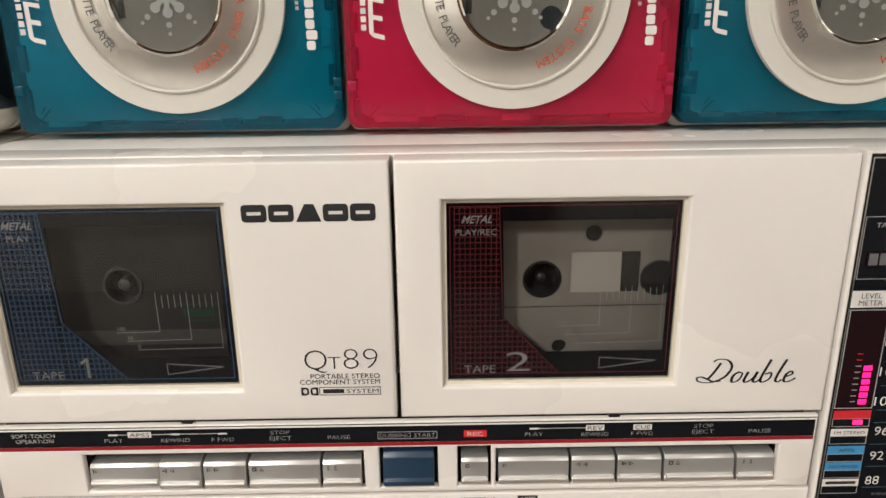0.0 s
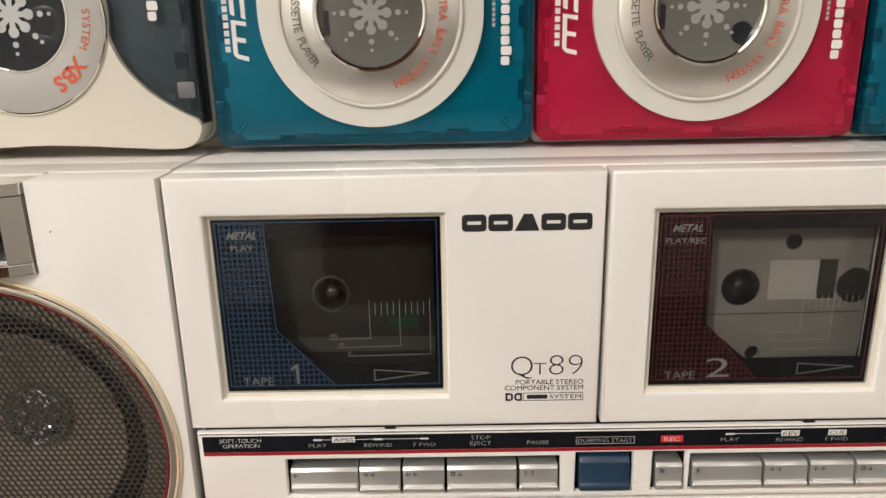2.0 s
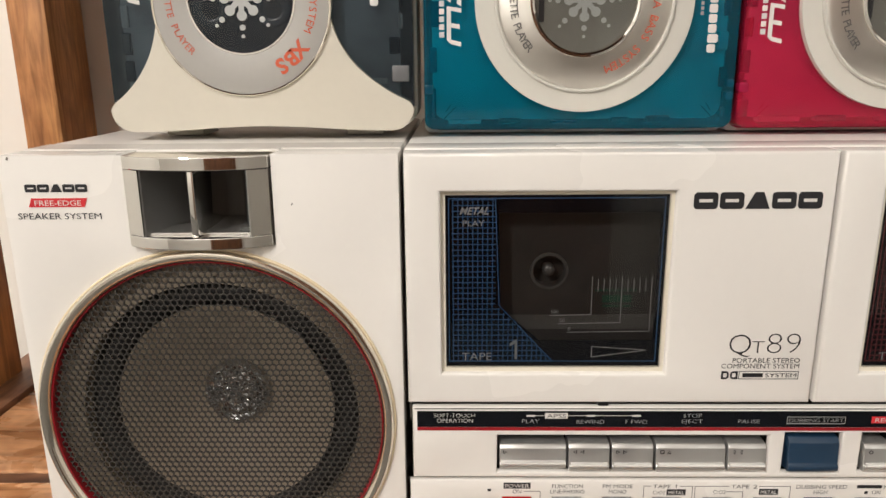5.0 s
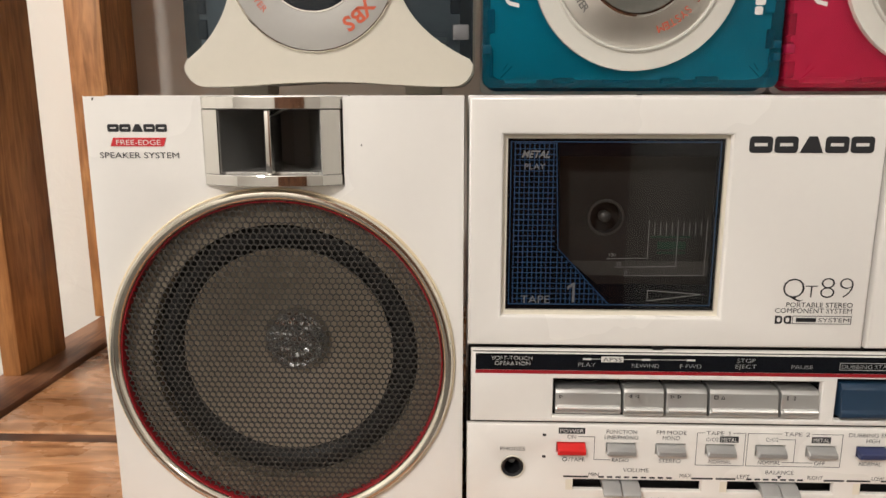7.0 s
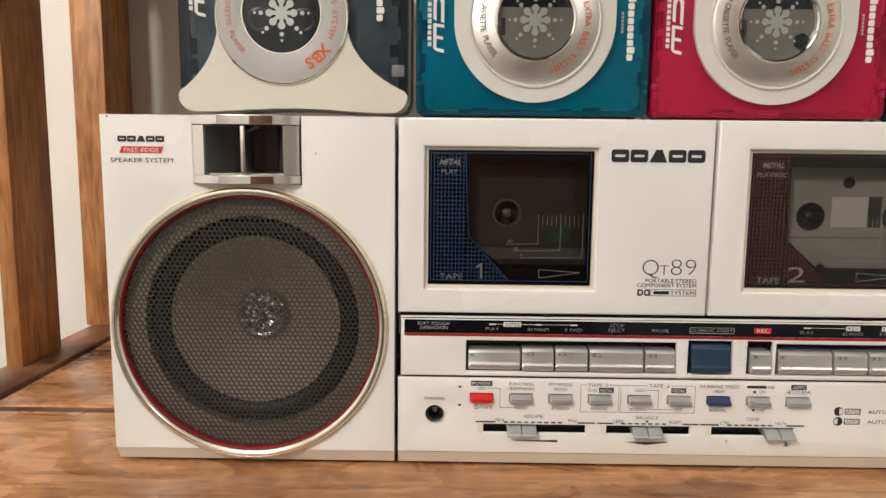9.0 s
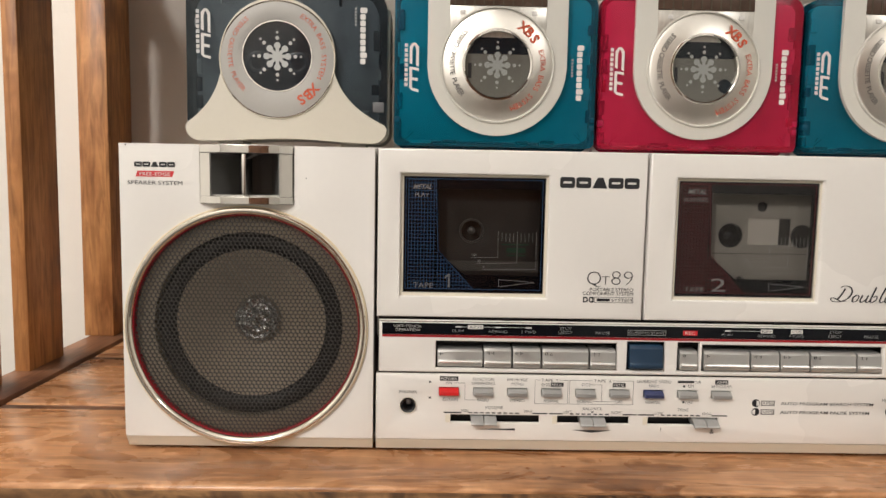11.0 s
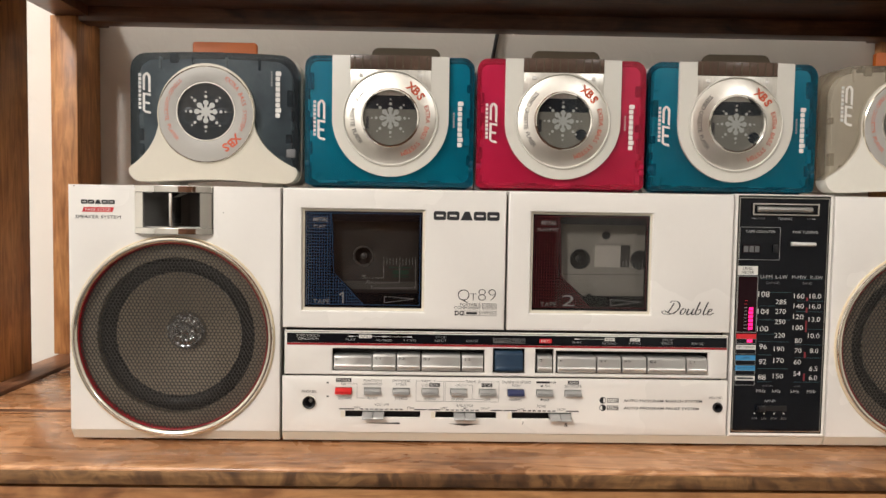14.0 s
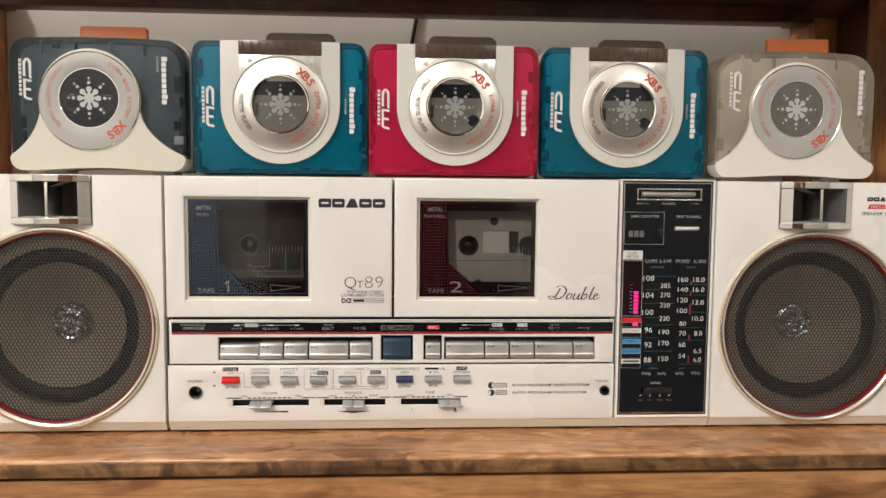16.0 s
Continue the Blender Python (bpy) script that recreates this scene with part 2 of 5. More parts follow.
SHELL_GREY = plain("grey_cassette_shell", (0.26, 0.245, 0.215), 0.4, vary=0.06)
SHELL_BLACK = plain("black_cassette_shell", (0.028, 0.025, 0.023), 0.35, vary=0.15)
# mirror-like cassette window: its pale reflection is put into the base colour
CASSETTE_REFLECTION = plain("cassette_window_reflection", (0.46, 0.43, 0.39), 0.12, vary=0.08)
LED_ON = glowing("lit_pink_led", (1.0, 0.01, 0.19), 1.5)
LED_RED = glowing("lit_red_led", (1.0, 0.02, 0.18), 1.6)
METER_BACK = plain("meter_window", (0.016, 0.006, 0.008), 0.25, vary=0.3, spec=0.12)
TEAL = tinted_plastic("teal_plastic", (0.03, 0.64, 0.82), (0.0, 0.175, 0.285))
TEAL_DARK = plain("deep_teal_plastic", (0.0, 0.055, 0.095), 0.25, vary=0.2, scale=90, coat=0.08, spec=0.22)
PINK = tinted_plastic("raspberry_plastic", (0.99, 0.20, 0.41), (0.92, 0.028, 0.098))
PINK_DARK = plain("deep_raspberry_plastic", (0.33, 0.01, 0.05), 0.25, vary=0.2, scale=90, coat=0.08, spec=0.22)
SLATE = tinted_plastic("slate_blue_plastic", (0.45, 0.52, 0.57), (0.055, 0.075, 0.090))
SLATE_DARK = plain("deep_slate_plastic", (0.018, 0.026, 0.036), 0.25, vary=0.25, scale=70, coat=0.08, spec=0.22)
SMOKE = tinted_plastic("smoky_beige_plastic", (0.97, 0.92, 0.83), (0.64, 0.56, 0.44))
CHASSIS = plain("player_chassis", (0.60, 0.59, 0.56), 0.5, vary=0.25, scale=160)
CHASSIS_GREY = plain("player_chassis_grey", (0.46, 0.46, 0.45), 0.5, vary=0.45, scale=160)
CHASSIS_DARK = plain("player_works_dark", (0.07, 0.07, 0.07), 0.5, vary=0.3, scale=160)
SMOKE_DARK = plain("deep_smoky_plastic", (0.22, 0.195, 0.155), 0.25, vary=0.2, scale=70, coat=0.15)
PEARL = plain("pearl_grey_plastic", (0.62, 0.60, 0.545), 0.38, 0.0, vary=0.05, scale=40)
CREAM = plain("cream_plastic", (0.62, 0.58, 0.495), 0.35, vary=0.06, scale=40)
OFFWHITE = plain("off_white_plastic", (0.68, 0.655, 0.59), 0.35, vary=0.06, scale=40)
BROWN_STRIP = plain("smoky_brown_strip", (0.10, 0.062, 0.045), 0.25, vary=0.45, scale=200, spec=0.3)
TAUPE = plain("taupe_clip", (0.085, 0.066, 0.044), 0.6, vary=0.12, spec=0.2)
ORANGE = plain("orange_clip", (0.50, 0.115, 0.014), 0.45, vary=0.12)
WINDOW_DARK = plain("player_window_dark", (0.010, 0.014, 0.020), 0.2, vary=0.3, spec=0.2)
WINDOW_GREY = plain("player_window_grey", (0.16, 0.155, 0.138), 0.25, vary=0.25, spec=0.2)
SNOW = plain("pale_print", (0.60, 0.61, 0.61), 0.4, vary=0.05)
SNOW_DIM = plain("faded_print", (0.36, 0.37, 0.36), 0.4, vary=0.05)
WALL_PAINT = plaster("wall_plaster", (0.78, 0.74, 0.68))
ROOM_PAINT = plaster("room_plaster", (0.72, 0.70, 0.66), 0.5)
FAR_PAINT = plaster("far_wall_plaster", (0.46, 0.44, 0.41), 0.5)
CEILING_PAINT = plaster("ceiling_plaster", (0.62, 0.60, 0.57), 0.5)
FLOOR_GREY = plaster("grey_floor", (0.11, 0.105, 0.10), 0.4)
SHELF_WOOD = wood("figured_shelf_wood", (0.43, 0.200, 0.087), (0.57, 0.283, 0.134), (0.68, 0.370, 0.190), "x", 0.25, 1.7, 0.55, (0.122, -0.05, -0.012))
RAIL_WOOD = wood("rail_wood", (0.15, 0.06, 0.030), (0.25, 0.112, 0.056), (0.32, 0.155, 0.080), "y", 0.42, 0.6)
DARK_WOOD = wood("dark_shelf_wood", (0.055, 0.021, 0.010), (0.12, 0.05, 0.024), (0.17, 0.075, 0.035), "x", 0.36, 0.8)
POST_WOOD = wood("post_wood", (0.38, 0.155, 0.052), (0.54, 0.240, 0.086), (0.64, 0.305, 0.112), "z", 0.38, 0.5)
# dark figure, with the front edge's shade also put into the colour
SHADED_EDGE_WOOD = wood("shaded_edge_wood", (0.10, 0.046, 0.018), (0.22, 0.112, 0.046), (0.36, 0.195, 0.080), "x", 0.5, 1.6, 1.3, (0.122, -0.05, -0.012))
APRON_WOOD = wood("apron_wood", (0.25, 0.10, 0.035), (0.45, 0.21, 0.08), (0.55, 0.28, 0.115), "x", 0.36, 0.6)


# ---- mesh helpers ----
def box(x0, x1, y0, y1, z0, z1, bev=0.0, seg=2):
    bm = bmesh.new()
    bmesh.ops.create_cube(bm, size=1.0)
    bmesh.ops.scale(bm, vec=(x1 - x0, y1 - y0, z1 - z0), verts=bm.verts)
    bmesh.ops.translate(bm, vec=((x0 + x1) / 2, (y0 + y1) / 2, (z0 + z1) / 2), verts=bm.verts)
    if bev:
        bmesh.ops.bevel(bm, geom=list(bm.edges), offset=bev, segments=seg, profile=0.5, affect="EDGES")
    return bm


def circle(cx, cz, r, n=48, a0=0.0, a1=360.0):
    full = abs(a1 - a0) >= 360
    k = n if full else n + 1
    return [(cx + r * math.cos(radians(a0 + (a1 - a0) * i / n)), cz + r * math.sin(radians(a0 + (a1 - a0) * i / n))) for i in range(k)]


def rrect(x0, x1, z0, z1, r, n=6):
    """A rectangle with rounded corners; r is one radius or four: bottom left, bottom right, top right, top left."""
    rs = r if isinstance(r, tuple) else (r,) * 4
    pts = []
    for (cx, cz, a), q in zip(((x0, z0, 180), (x1, z0, 270), (x1, z1, 0), (x0, z1, 90)), rs):
        if q <= 0:
            pts.append((cx, cz))
            continue
        sx, sz = (q if cx == x0 else -q), (q if cz == z0 else -q)
        pts += circle(cx + sx, cz + sz, q, n, a, a + 90)
    return pts


def plate(outer, holes=(), y0=0.0, y1=0.004, bev=0.0, seg=2):
    """A flat piece of the outline outer (x, z), with holes, from y0 (front) to y1 (back)."""
    bm = bmesh.new()
    edges = []
    for loop in (outer, *holes):
        vs = [bm.verts.new((x, y0, z)) for x, z in loop]
        edges += [bm.edges.new((vs[i], vs[(i + 1) % len(vs)])) for i in range(len(vs))]
    bmesh.ops.triangle_fill(bm, use_beauty=True, edges=edges, normal=(0, -1, 0))
    front = list(bm.faces)
    got = bmesh.ops.extrude_face_region(bm, geom=front, use_keep_orig=True)
    moved = [v for v in got["geom"] if isinstance(v, bmesh.types.BMVert)]
    bmesh.ops.translate(bm, vec=(0, y1 - y0, 0), verts=moved)
    bmesh.ops.recalc_face_normals(bm, faces=bm.faces)
    if bev:
        sharp = [e for e in bm.edges if all(abs(v.co.y - y0) < 1e-7 for v in e.verts) and len(e.link_faces) == 2
                 and abs(e.link_faces[0].normal.dot(e.link_faces[1].normal)) < 0.7]
        bmesh.ops.bevel(bm, geom=sharp, offset=bev, segments=seg, profile=0.5, affect="EDGES", clamp_overlap=True)
    return bm


def turned(profile, cx, cz, n=96, cap=False):
    """A piece turned about an axis along y: profile of (radius, y)."""
    bm = bmesh.new()
    rings = [[bm.verts.new((cx + r * math.cos(2 * math.pi * i / n), y, cz + r * math.sin(2 * math.pi * i / n))) for i in range(n)] for r, y in profile]
    for a, b in zip(rings, rings[1:]):
        for i in range(n):
            bm.faces.new((a[i], a[(i + 1) % n], b[(i + 1) % n], b[i]))
    if cap:
        bm.faces.new(rings[-1])
    bmesh.ops.recalc_face_normals(bm, faces=bm.faces)
    return bm


def prism(points, axis, a, b, bev=0.0):
    """A profile of (u, v) points drawn along an axis from a to b; u, v are the other two axes in order."""
    bm = bmesh.new()
    def at(u, v, w):
        return {"x": (w, u, v), "y": (u, w, v), "z": (u, v, w)}[axis]
    lo = [bm.verts.new(at(u, v, a)) for u, v in points]
    hi = [bm.verts.new(at(u, v, b)) for u, v in points]
    n = len(points)
    bm.faces.new(lo)
    bm.faces.new(hi)
    for i in range(n):
        bm.faces.new((lo[i], lo[(i + 1) % n], hi[(i + 1) % n], hi[i]))
    bmesh.ops.recalc_face_normals(bm, faces=bm.faces)
    if bev:
        sharp = [e for e in bm.edges if e.calc_face_angle(0) > 0.6]
        bmesh.ops.bevel(bm, geom=sharp, offset=bev, segments=2, profile=0.5, affect="EDGES")
    return bm


def join(*bms):
    out = bmesh.new()
    for b in bms:
        me = bpy.data.meshes.new("tmp")
        b.to_mesh(me)
        b.free()
        out.from_mesh(me)
        bpy.data.meshes.remove(me)
    return out


def mesh_of(name, bm, mat, smooth=35):
    me = bpy.data.meshes.new(name)
    bm.to_mesh(me)
    bm.free()
    me.materials.append(mat)
    me.shade_smooth()
    me.set_sharp_from_angle(angle=radians(smooth))
    return me


def part(name, bm, material, parent, label=""):
    ob = new(name, mesh_of(name, bm, material))
    hang(ob, parent)
    return tagged(ob, label)


def hang(ob, parent):
    ob.parent = parent
    if parent.type == "EMPTY":
        ob.matrix_parent_inverse = parent.matrix_basis.inverted()


def thing(name, base, label, category, group=""):
    ob = new(name)
    ob.empty_display_size = 0.01
    ob.matrix_basis = Matrix.Translation(base)
    return tagged(ob, label, category, group)


def setting(name, bm, mat, label, category=""):
    ob = new(name, mesh_of(name, bm, mat))
    return tagged(ob, label, category, "", "structure")


def letters(text, x, z, height, y, mat, parent, width=None, turn=0.0, shear=0.0, name="lettering", spacing=1.0, align="c", bold=0.0):
    """Writing on a face that looks to -y: centred at x, z, capitals of the given height, turned clockwise by turn degrees."""
    if text == "1":
        w, h = height * 0.12, height / 2
        return mark([(x - w / 2 + w, z - h), (x + w + w / 2, z - h), (x + w + w / 2, z + h), (x + w * 0.6, z + h), (x - w * 1.5, z + h * 0.62), (x - w * 1.5, z + h * 0.30), (x + w / 2, z + h * 0.62)], y, mat, parent, name)
    cu = bpy.data.curves.new(name, "FONT")
    cu.body, cu.shear, cu.space_character, cu.offset = text, shear, spacing, bold
    cu.resolution_u = 3
    tmp = bpy.data.objects.new(name, cu)
    scene.collection.objects.link(tmp)
    bpy.context.view_layer.update()
    me = bpy.data.meshes.new_from_object(tmp.evaluated_get(bpy.context.evaluated_depsgraph_get()))
    bpy.data.objects.remove(tmp)
    n = len(me.vertices)
    co = np.empty(n * 3)
    me.vertices.foreach_get("co", co)
    co = co.reshape(-1, 3)
    lo, hi = co.min(0), co.max(0)
    s = height / 0.70
    sx = s if width is None else width / (hi[0] - lo[0])
    u = (co[:, 0] - (lo[0] + hi[0]) / 2) * sx
    if align == "l":
        u = (co[:, 0] - lo[0]) * sx
    v = (co[:, 1] - 0.35) * s
    a = radians(-turn)
    out = np.empty_like(co)
    out[:, 0] = x + u * math.cos(a) - v * math.sin(a)
    out[:, 1] = y
    out[:, 2] = z + u * math.sin(a) + v * math.cos(a)
    me.vertices.foreach_set("co", out.ravel())
    me.materials.clear()
    me.materials.append(mat)
    me.update()
    ob = new(name, me)
    hang(ob, parent)
    return ob


def mark(outline, y, mat, parent, name="printed_mark", holes=(), label=""):
    """A thin printed shape, 0.1 mm proud."""
    return part(name, plate(outline, holes, y - 0.0001, y), mat, parent, label)


def rect(x0, x1, z0, z1):
    return [(x0, z0), (x1, z0), (x1, z1), (x0, z1)]


def stroke(x0, z0, x1, z1, w):
    d = math.hypot(x1 - x0, z1 - z0)
    nx, nz = -(z1 - z0) / d * w / 2, (x1 - x0) / d * w / 2
    return [(x0 + nx, z0 + nz), (x1 + nx, z1 + nz), (x1 - nx, z1 - nz), (x0 - nx, z0 - nz)]


def strokes(lines, y, w, mat, parent, name="printed_line"):
    if name == "printed_line":
        return [part(name, plate(stroke(*l, w), (), y - 0.0001, y), mat, parent) for l in lines]
    return part(name, join(*[plate(stroke(*l, w), (), y - 0.0001, y) for l in lines]), mat, parent)


def frame_mark(x0, x1, z0, z1, w, y, mat, parent, name="printed_frame"):
    return mark(rect(x0, x1, z0, z1), y, mat, parent, name, [rect(x0 + w, x1 - w, z0 + w, z1 - w)])


# ---- room and rack ----
SHELF = -0.005
WALL_Y = 0.338
setting("wall_north", box(-2.4, 2.6, WALL_Y, WALL_Y + 0.12, -0.8, 1.9), WALL_PAINT, "rough white plaster wall behind the rack", "wall")
setting("wall_south", box(-2.4, 2.6, -2.62, -2.5, -0.8, 1.9), FAR_PAINT, "plain grey wall behind the viewer", "wall")
setting("wall_west", box(-2.52, -2.4, -2.62, WALL_Y + 0.12, -0.8, 1.9), ROOM_PAINT, "plain pale side wall", "wall")
setting("wall_east", box(2.6, 2.72, -2.62, WALL_Y + 0.12, -0.8, 1.9), ROOM_PAINT, "plain pale side wall", "wall")
setting("ceiling", box(-2.52, 2.72, -2.62, WALL_Y + 0.12, 1.9, 2.0), CEILING_PAINT, "plain white ceiling", "ceiling")
setting("floor", box(-2.52, 2.72, -2.62, WALL_Y + 0.12, -0.9, -0.8), FLOOR_GREY, "dark grey floor", "floor")

# Unseen door, added so that chrome and windows reflect something dark.
reflection_door = tagged(new("door_1", mesh_of("door_1", box(-0.32, 0.54, -2.499, -2.470, -0.8, 1.24, 0.003), DARK_WOOD)), "unseen dark brown wooden door, added to darken reflections", "door", "", "structure")
for x0, x1, z0, z1 in ((-0.40, -0.322, -0.8, 1.242), (0.542, 0.62, -0.8, 1.242), (-0.40, 0.62, 1.244, 1.32)):
    part("door_frame", box(x0, x1, -2.499, -2.455, z0, z1, 0.003), DARK_WOOD, reflection_door)
part("reflection_door_handle", join(box(0.455, 0.475, -2.469, -2.425, 0.20, 0.222, 0.004), box(0.36, 0.478, -2.424, -2.406, 0.202, 0.220, 0.006)), SILVER, reflection_door)

XL, XR = -0.262, 0.594        # the ends of the shelf's planks
rack = thing("shelf_rack", (0.166, 0.14, -0.8), "brown hardwood slatted shelf rack against a white wall", "shelf rack")
for y0, y1 in ((-0.046, 0.073), (0.082, 0.205), (0.213, 0.330)):
    part("plank", box(XL + 0.001, XR - 0.001, y0, y1, SHELF - 0.0112, SHELF, 0.0022, 3), SHELF_WOOD, rack)
# Added dark strips put the shade in the plank gaps into colour.
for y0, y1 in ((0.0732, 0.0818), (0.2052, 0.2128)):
    part("joint_strip", box(XL + 0.001, XR - 0.001, y0, y1, SHELF - 0.0100, SHELF - 0.0011), DARK_WOOD, rack, "dark strip standing in for the shade in the plank gap")
# added strip: a darker wood carries the plank front's figure and shade
part("edge_strip", box(XL + 0.001, XR - 0.001, -0.0473, -0.0463, SHELF - 0.0108, SHELF - 0.0022, 0.0004), SHADED_EDGE_WOOD, rack)
part("apron", box(XL - 0.03, XR + 0.03, -0.044, -0.024, SHELF - 0.11, SHELF - 0.0136, 0.0016), APRON_WOOD, rack)
for x in (-0.24, 0.166, 0.56):
    part("bearer", box(x, x + 0.02, -0.02, 0.32, SHELF - 0.04, SHELF - 0.0135), DARK_WOOD, rack)
part("lower_board", box(XL, XR, -0.02, 0.33, SHELF - 0.11, SHELF - 0.10), DARK_WOOD, rack)
for s, x in ((-1, XL), (1, XR)):
    def span(a, b):
        return (x - b, x - a) if s < 0 else (x + a, x + b)
    part("side_rail", box(*span(0.001, 0.036), -0.046, 0.334, SHELF - 0.014, SHELF + 0.002, 0.001), RAIL_WOOD, rack)
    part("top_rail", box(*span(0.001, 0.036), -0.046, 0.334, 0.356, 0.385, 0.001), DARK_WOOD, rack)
    for y in (0.066, 0.154):
        part("slat", box(*span(0.021, 0.033), y, y + 0.052, SHELF + 0.002, 0.356, 0.0008), POST_WOOD, rack)
    part("corner_post", box(*span(0.012, 0.040), 0.282, 0.335, SHELF + 0.002, 0.356, 0.001), POST_WOOD, rack)
    part("leg", box(*span(0.004, 0.036), -0.040, -0.004, -0.8, SHELF - 0.0145, 0.001), POST_WOOD, rack)
    part("leg", box(*span(0.012, 0.040), 0.282, 0.335, -0.8, SHELF - 0.0145, 0.001), POST_WOOD, rack)
part("side_panel", box(XR + 0.0365, XR + 0.046, 0.06, 0.334, SHELF - 0.014, 0.385, 0.001), DARK_WOOD, rack)
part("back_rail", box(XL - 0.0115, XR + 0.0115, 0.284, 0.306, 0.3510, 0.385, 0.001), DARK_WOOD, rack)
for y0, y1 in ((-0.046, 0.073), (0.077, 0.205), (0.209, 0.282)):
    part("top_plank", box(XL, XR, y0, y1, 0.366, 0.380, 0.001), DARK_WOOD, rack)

cable = bpy.data.curves.new("wall_cable", "CURVE")
cable.dimensions, cable.bevel_depth, cable.bevel_resolution = "3D", 0.0022, 3
sp = cable.splines.new("BEZIER")
sp.bezier_points.add(2)
for p, co in zip(sp.bezier_points, ((0.184, WALL_Y - 0.0025, 0.42), (0.171, WALL_Y - 0.0025, 0.346), (0.140, WALL_Y - 0.0025, 0.17))):
    p.co, p.handle_left_type, p.handle_right_type = co, "AUTO", "AUTO"
tmp = bpy.data.objects.new("wall_cable", cable)
scene.collection.objects.link(tmp)
bpy.context.view_layer.update()
cable_mesh = bpy.data.meshes.new_from_object(tmp.evaluated_get(bpy.context.evaluated_depsgraph_get()))
bpy.data.objects.remove(tmp)
cable_mesh.materials.append(BLACK)
tagged(new("wall_cable", cable_mesh), "thin black cable running down the white wall", "cable")

# ---- loudspeakers ----
BOX_Z0, BOX_Z1, BACK = -0.003, 0.1715, 0.165


def grille_mesh(radius, pitch=0.00250, hole=0.462, depth=0.0007):
    """A perforated disc: a honeycomb of webs round open holes."""
    verts, faces, index = [], [], {}

    def vert(x, y, z):
        key = (round(x * 2e5), round(y * 2e5), round(z * 2e5))
        if key not in index:
            index[key] = len(verts)
            verts.append((x, y, z))
        return index[key]

    row = pitch * math.sqrt(3) / 2
    k = int(radius / row) + 1
    for j in range(-k, k + 1):
        for i in range(-k - 1, k + 2):
            cx, cz = (i + (j % 2) * 0.5) * pitch, j * row
            if math.hypot(cx, cz) > radius:
                continue
            out = [(cx + pitch / math.sqrt(3) * math.sin(radians(60 * q)), cz + pitch / math.sqrt(3) * math.cos(radians(60 * q))) for q in range(6)]
            inn = [(cx + pitch * hole * math.sin(radians(60 * q)), cz + pitch * hole * math.cos(radians(60 * q))) for q in range(6)]
            o = [vert(x, 0, z) for x, z in out]
            f = [vert(x, 0, z) for x, z in inn]
            b = [vert(x, depth, z) for x, z in inn]
            for q in range(6):
                w = (q + 1) % 6
                faces.append((o[q], o[w], f[w], f[q]))
                faces.append((f[q], f[w], b[w], b[q]))
    me = bpy.data.meshes.new("grille")
    me.from_pydata(verts, [], faces)
    me.materials.append(GRILLE)
    return me


GRILLE_MESH = grille_mesh(0.0632)


def wordmark(x0, x1, z0, z1, y, mat, parent, blocks=5, lean=0.0):
    """A maker's mark as plain shapes: a row of blocks of the mark's size."""
    w, h = (x1 - x0) / blocks, z1 - z0
    shapes = []
    for i in range(blocks):
        a, b = x0 + i * w + w * 0.02, x0 + (i + 1) * w - w * 0.05
        q = (b - a)
        if i == 2:
            outlines = [([(a, z0), (b, z0), (a + q * 0.72, z1), (a + q * 0.36, z1)], ())]
        else:
            outlines = [(rrect(a, b, z0, z1, h * 0.22, 4), [rect(a + q * 0.22, b - q * 0.22, z0 + h * 0.40, z0 + h * 0.60)])]
        shapes += [plate(o, hs, y - 0.0001, y) for o, hs in outlines]
    return part("wordmark", join(*shapes), mat, parent)


def crumpled(bm, depth=0.0011):
    """Presses shallow dents into a thin metal cap."""
    dents = random.Random(5)
    for v in bm.verts:
        v.co.y += depth * (dents.random() - 0.5)
    return bm


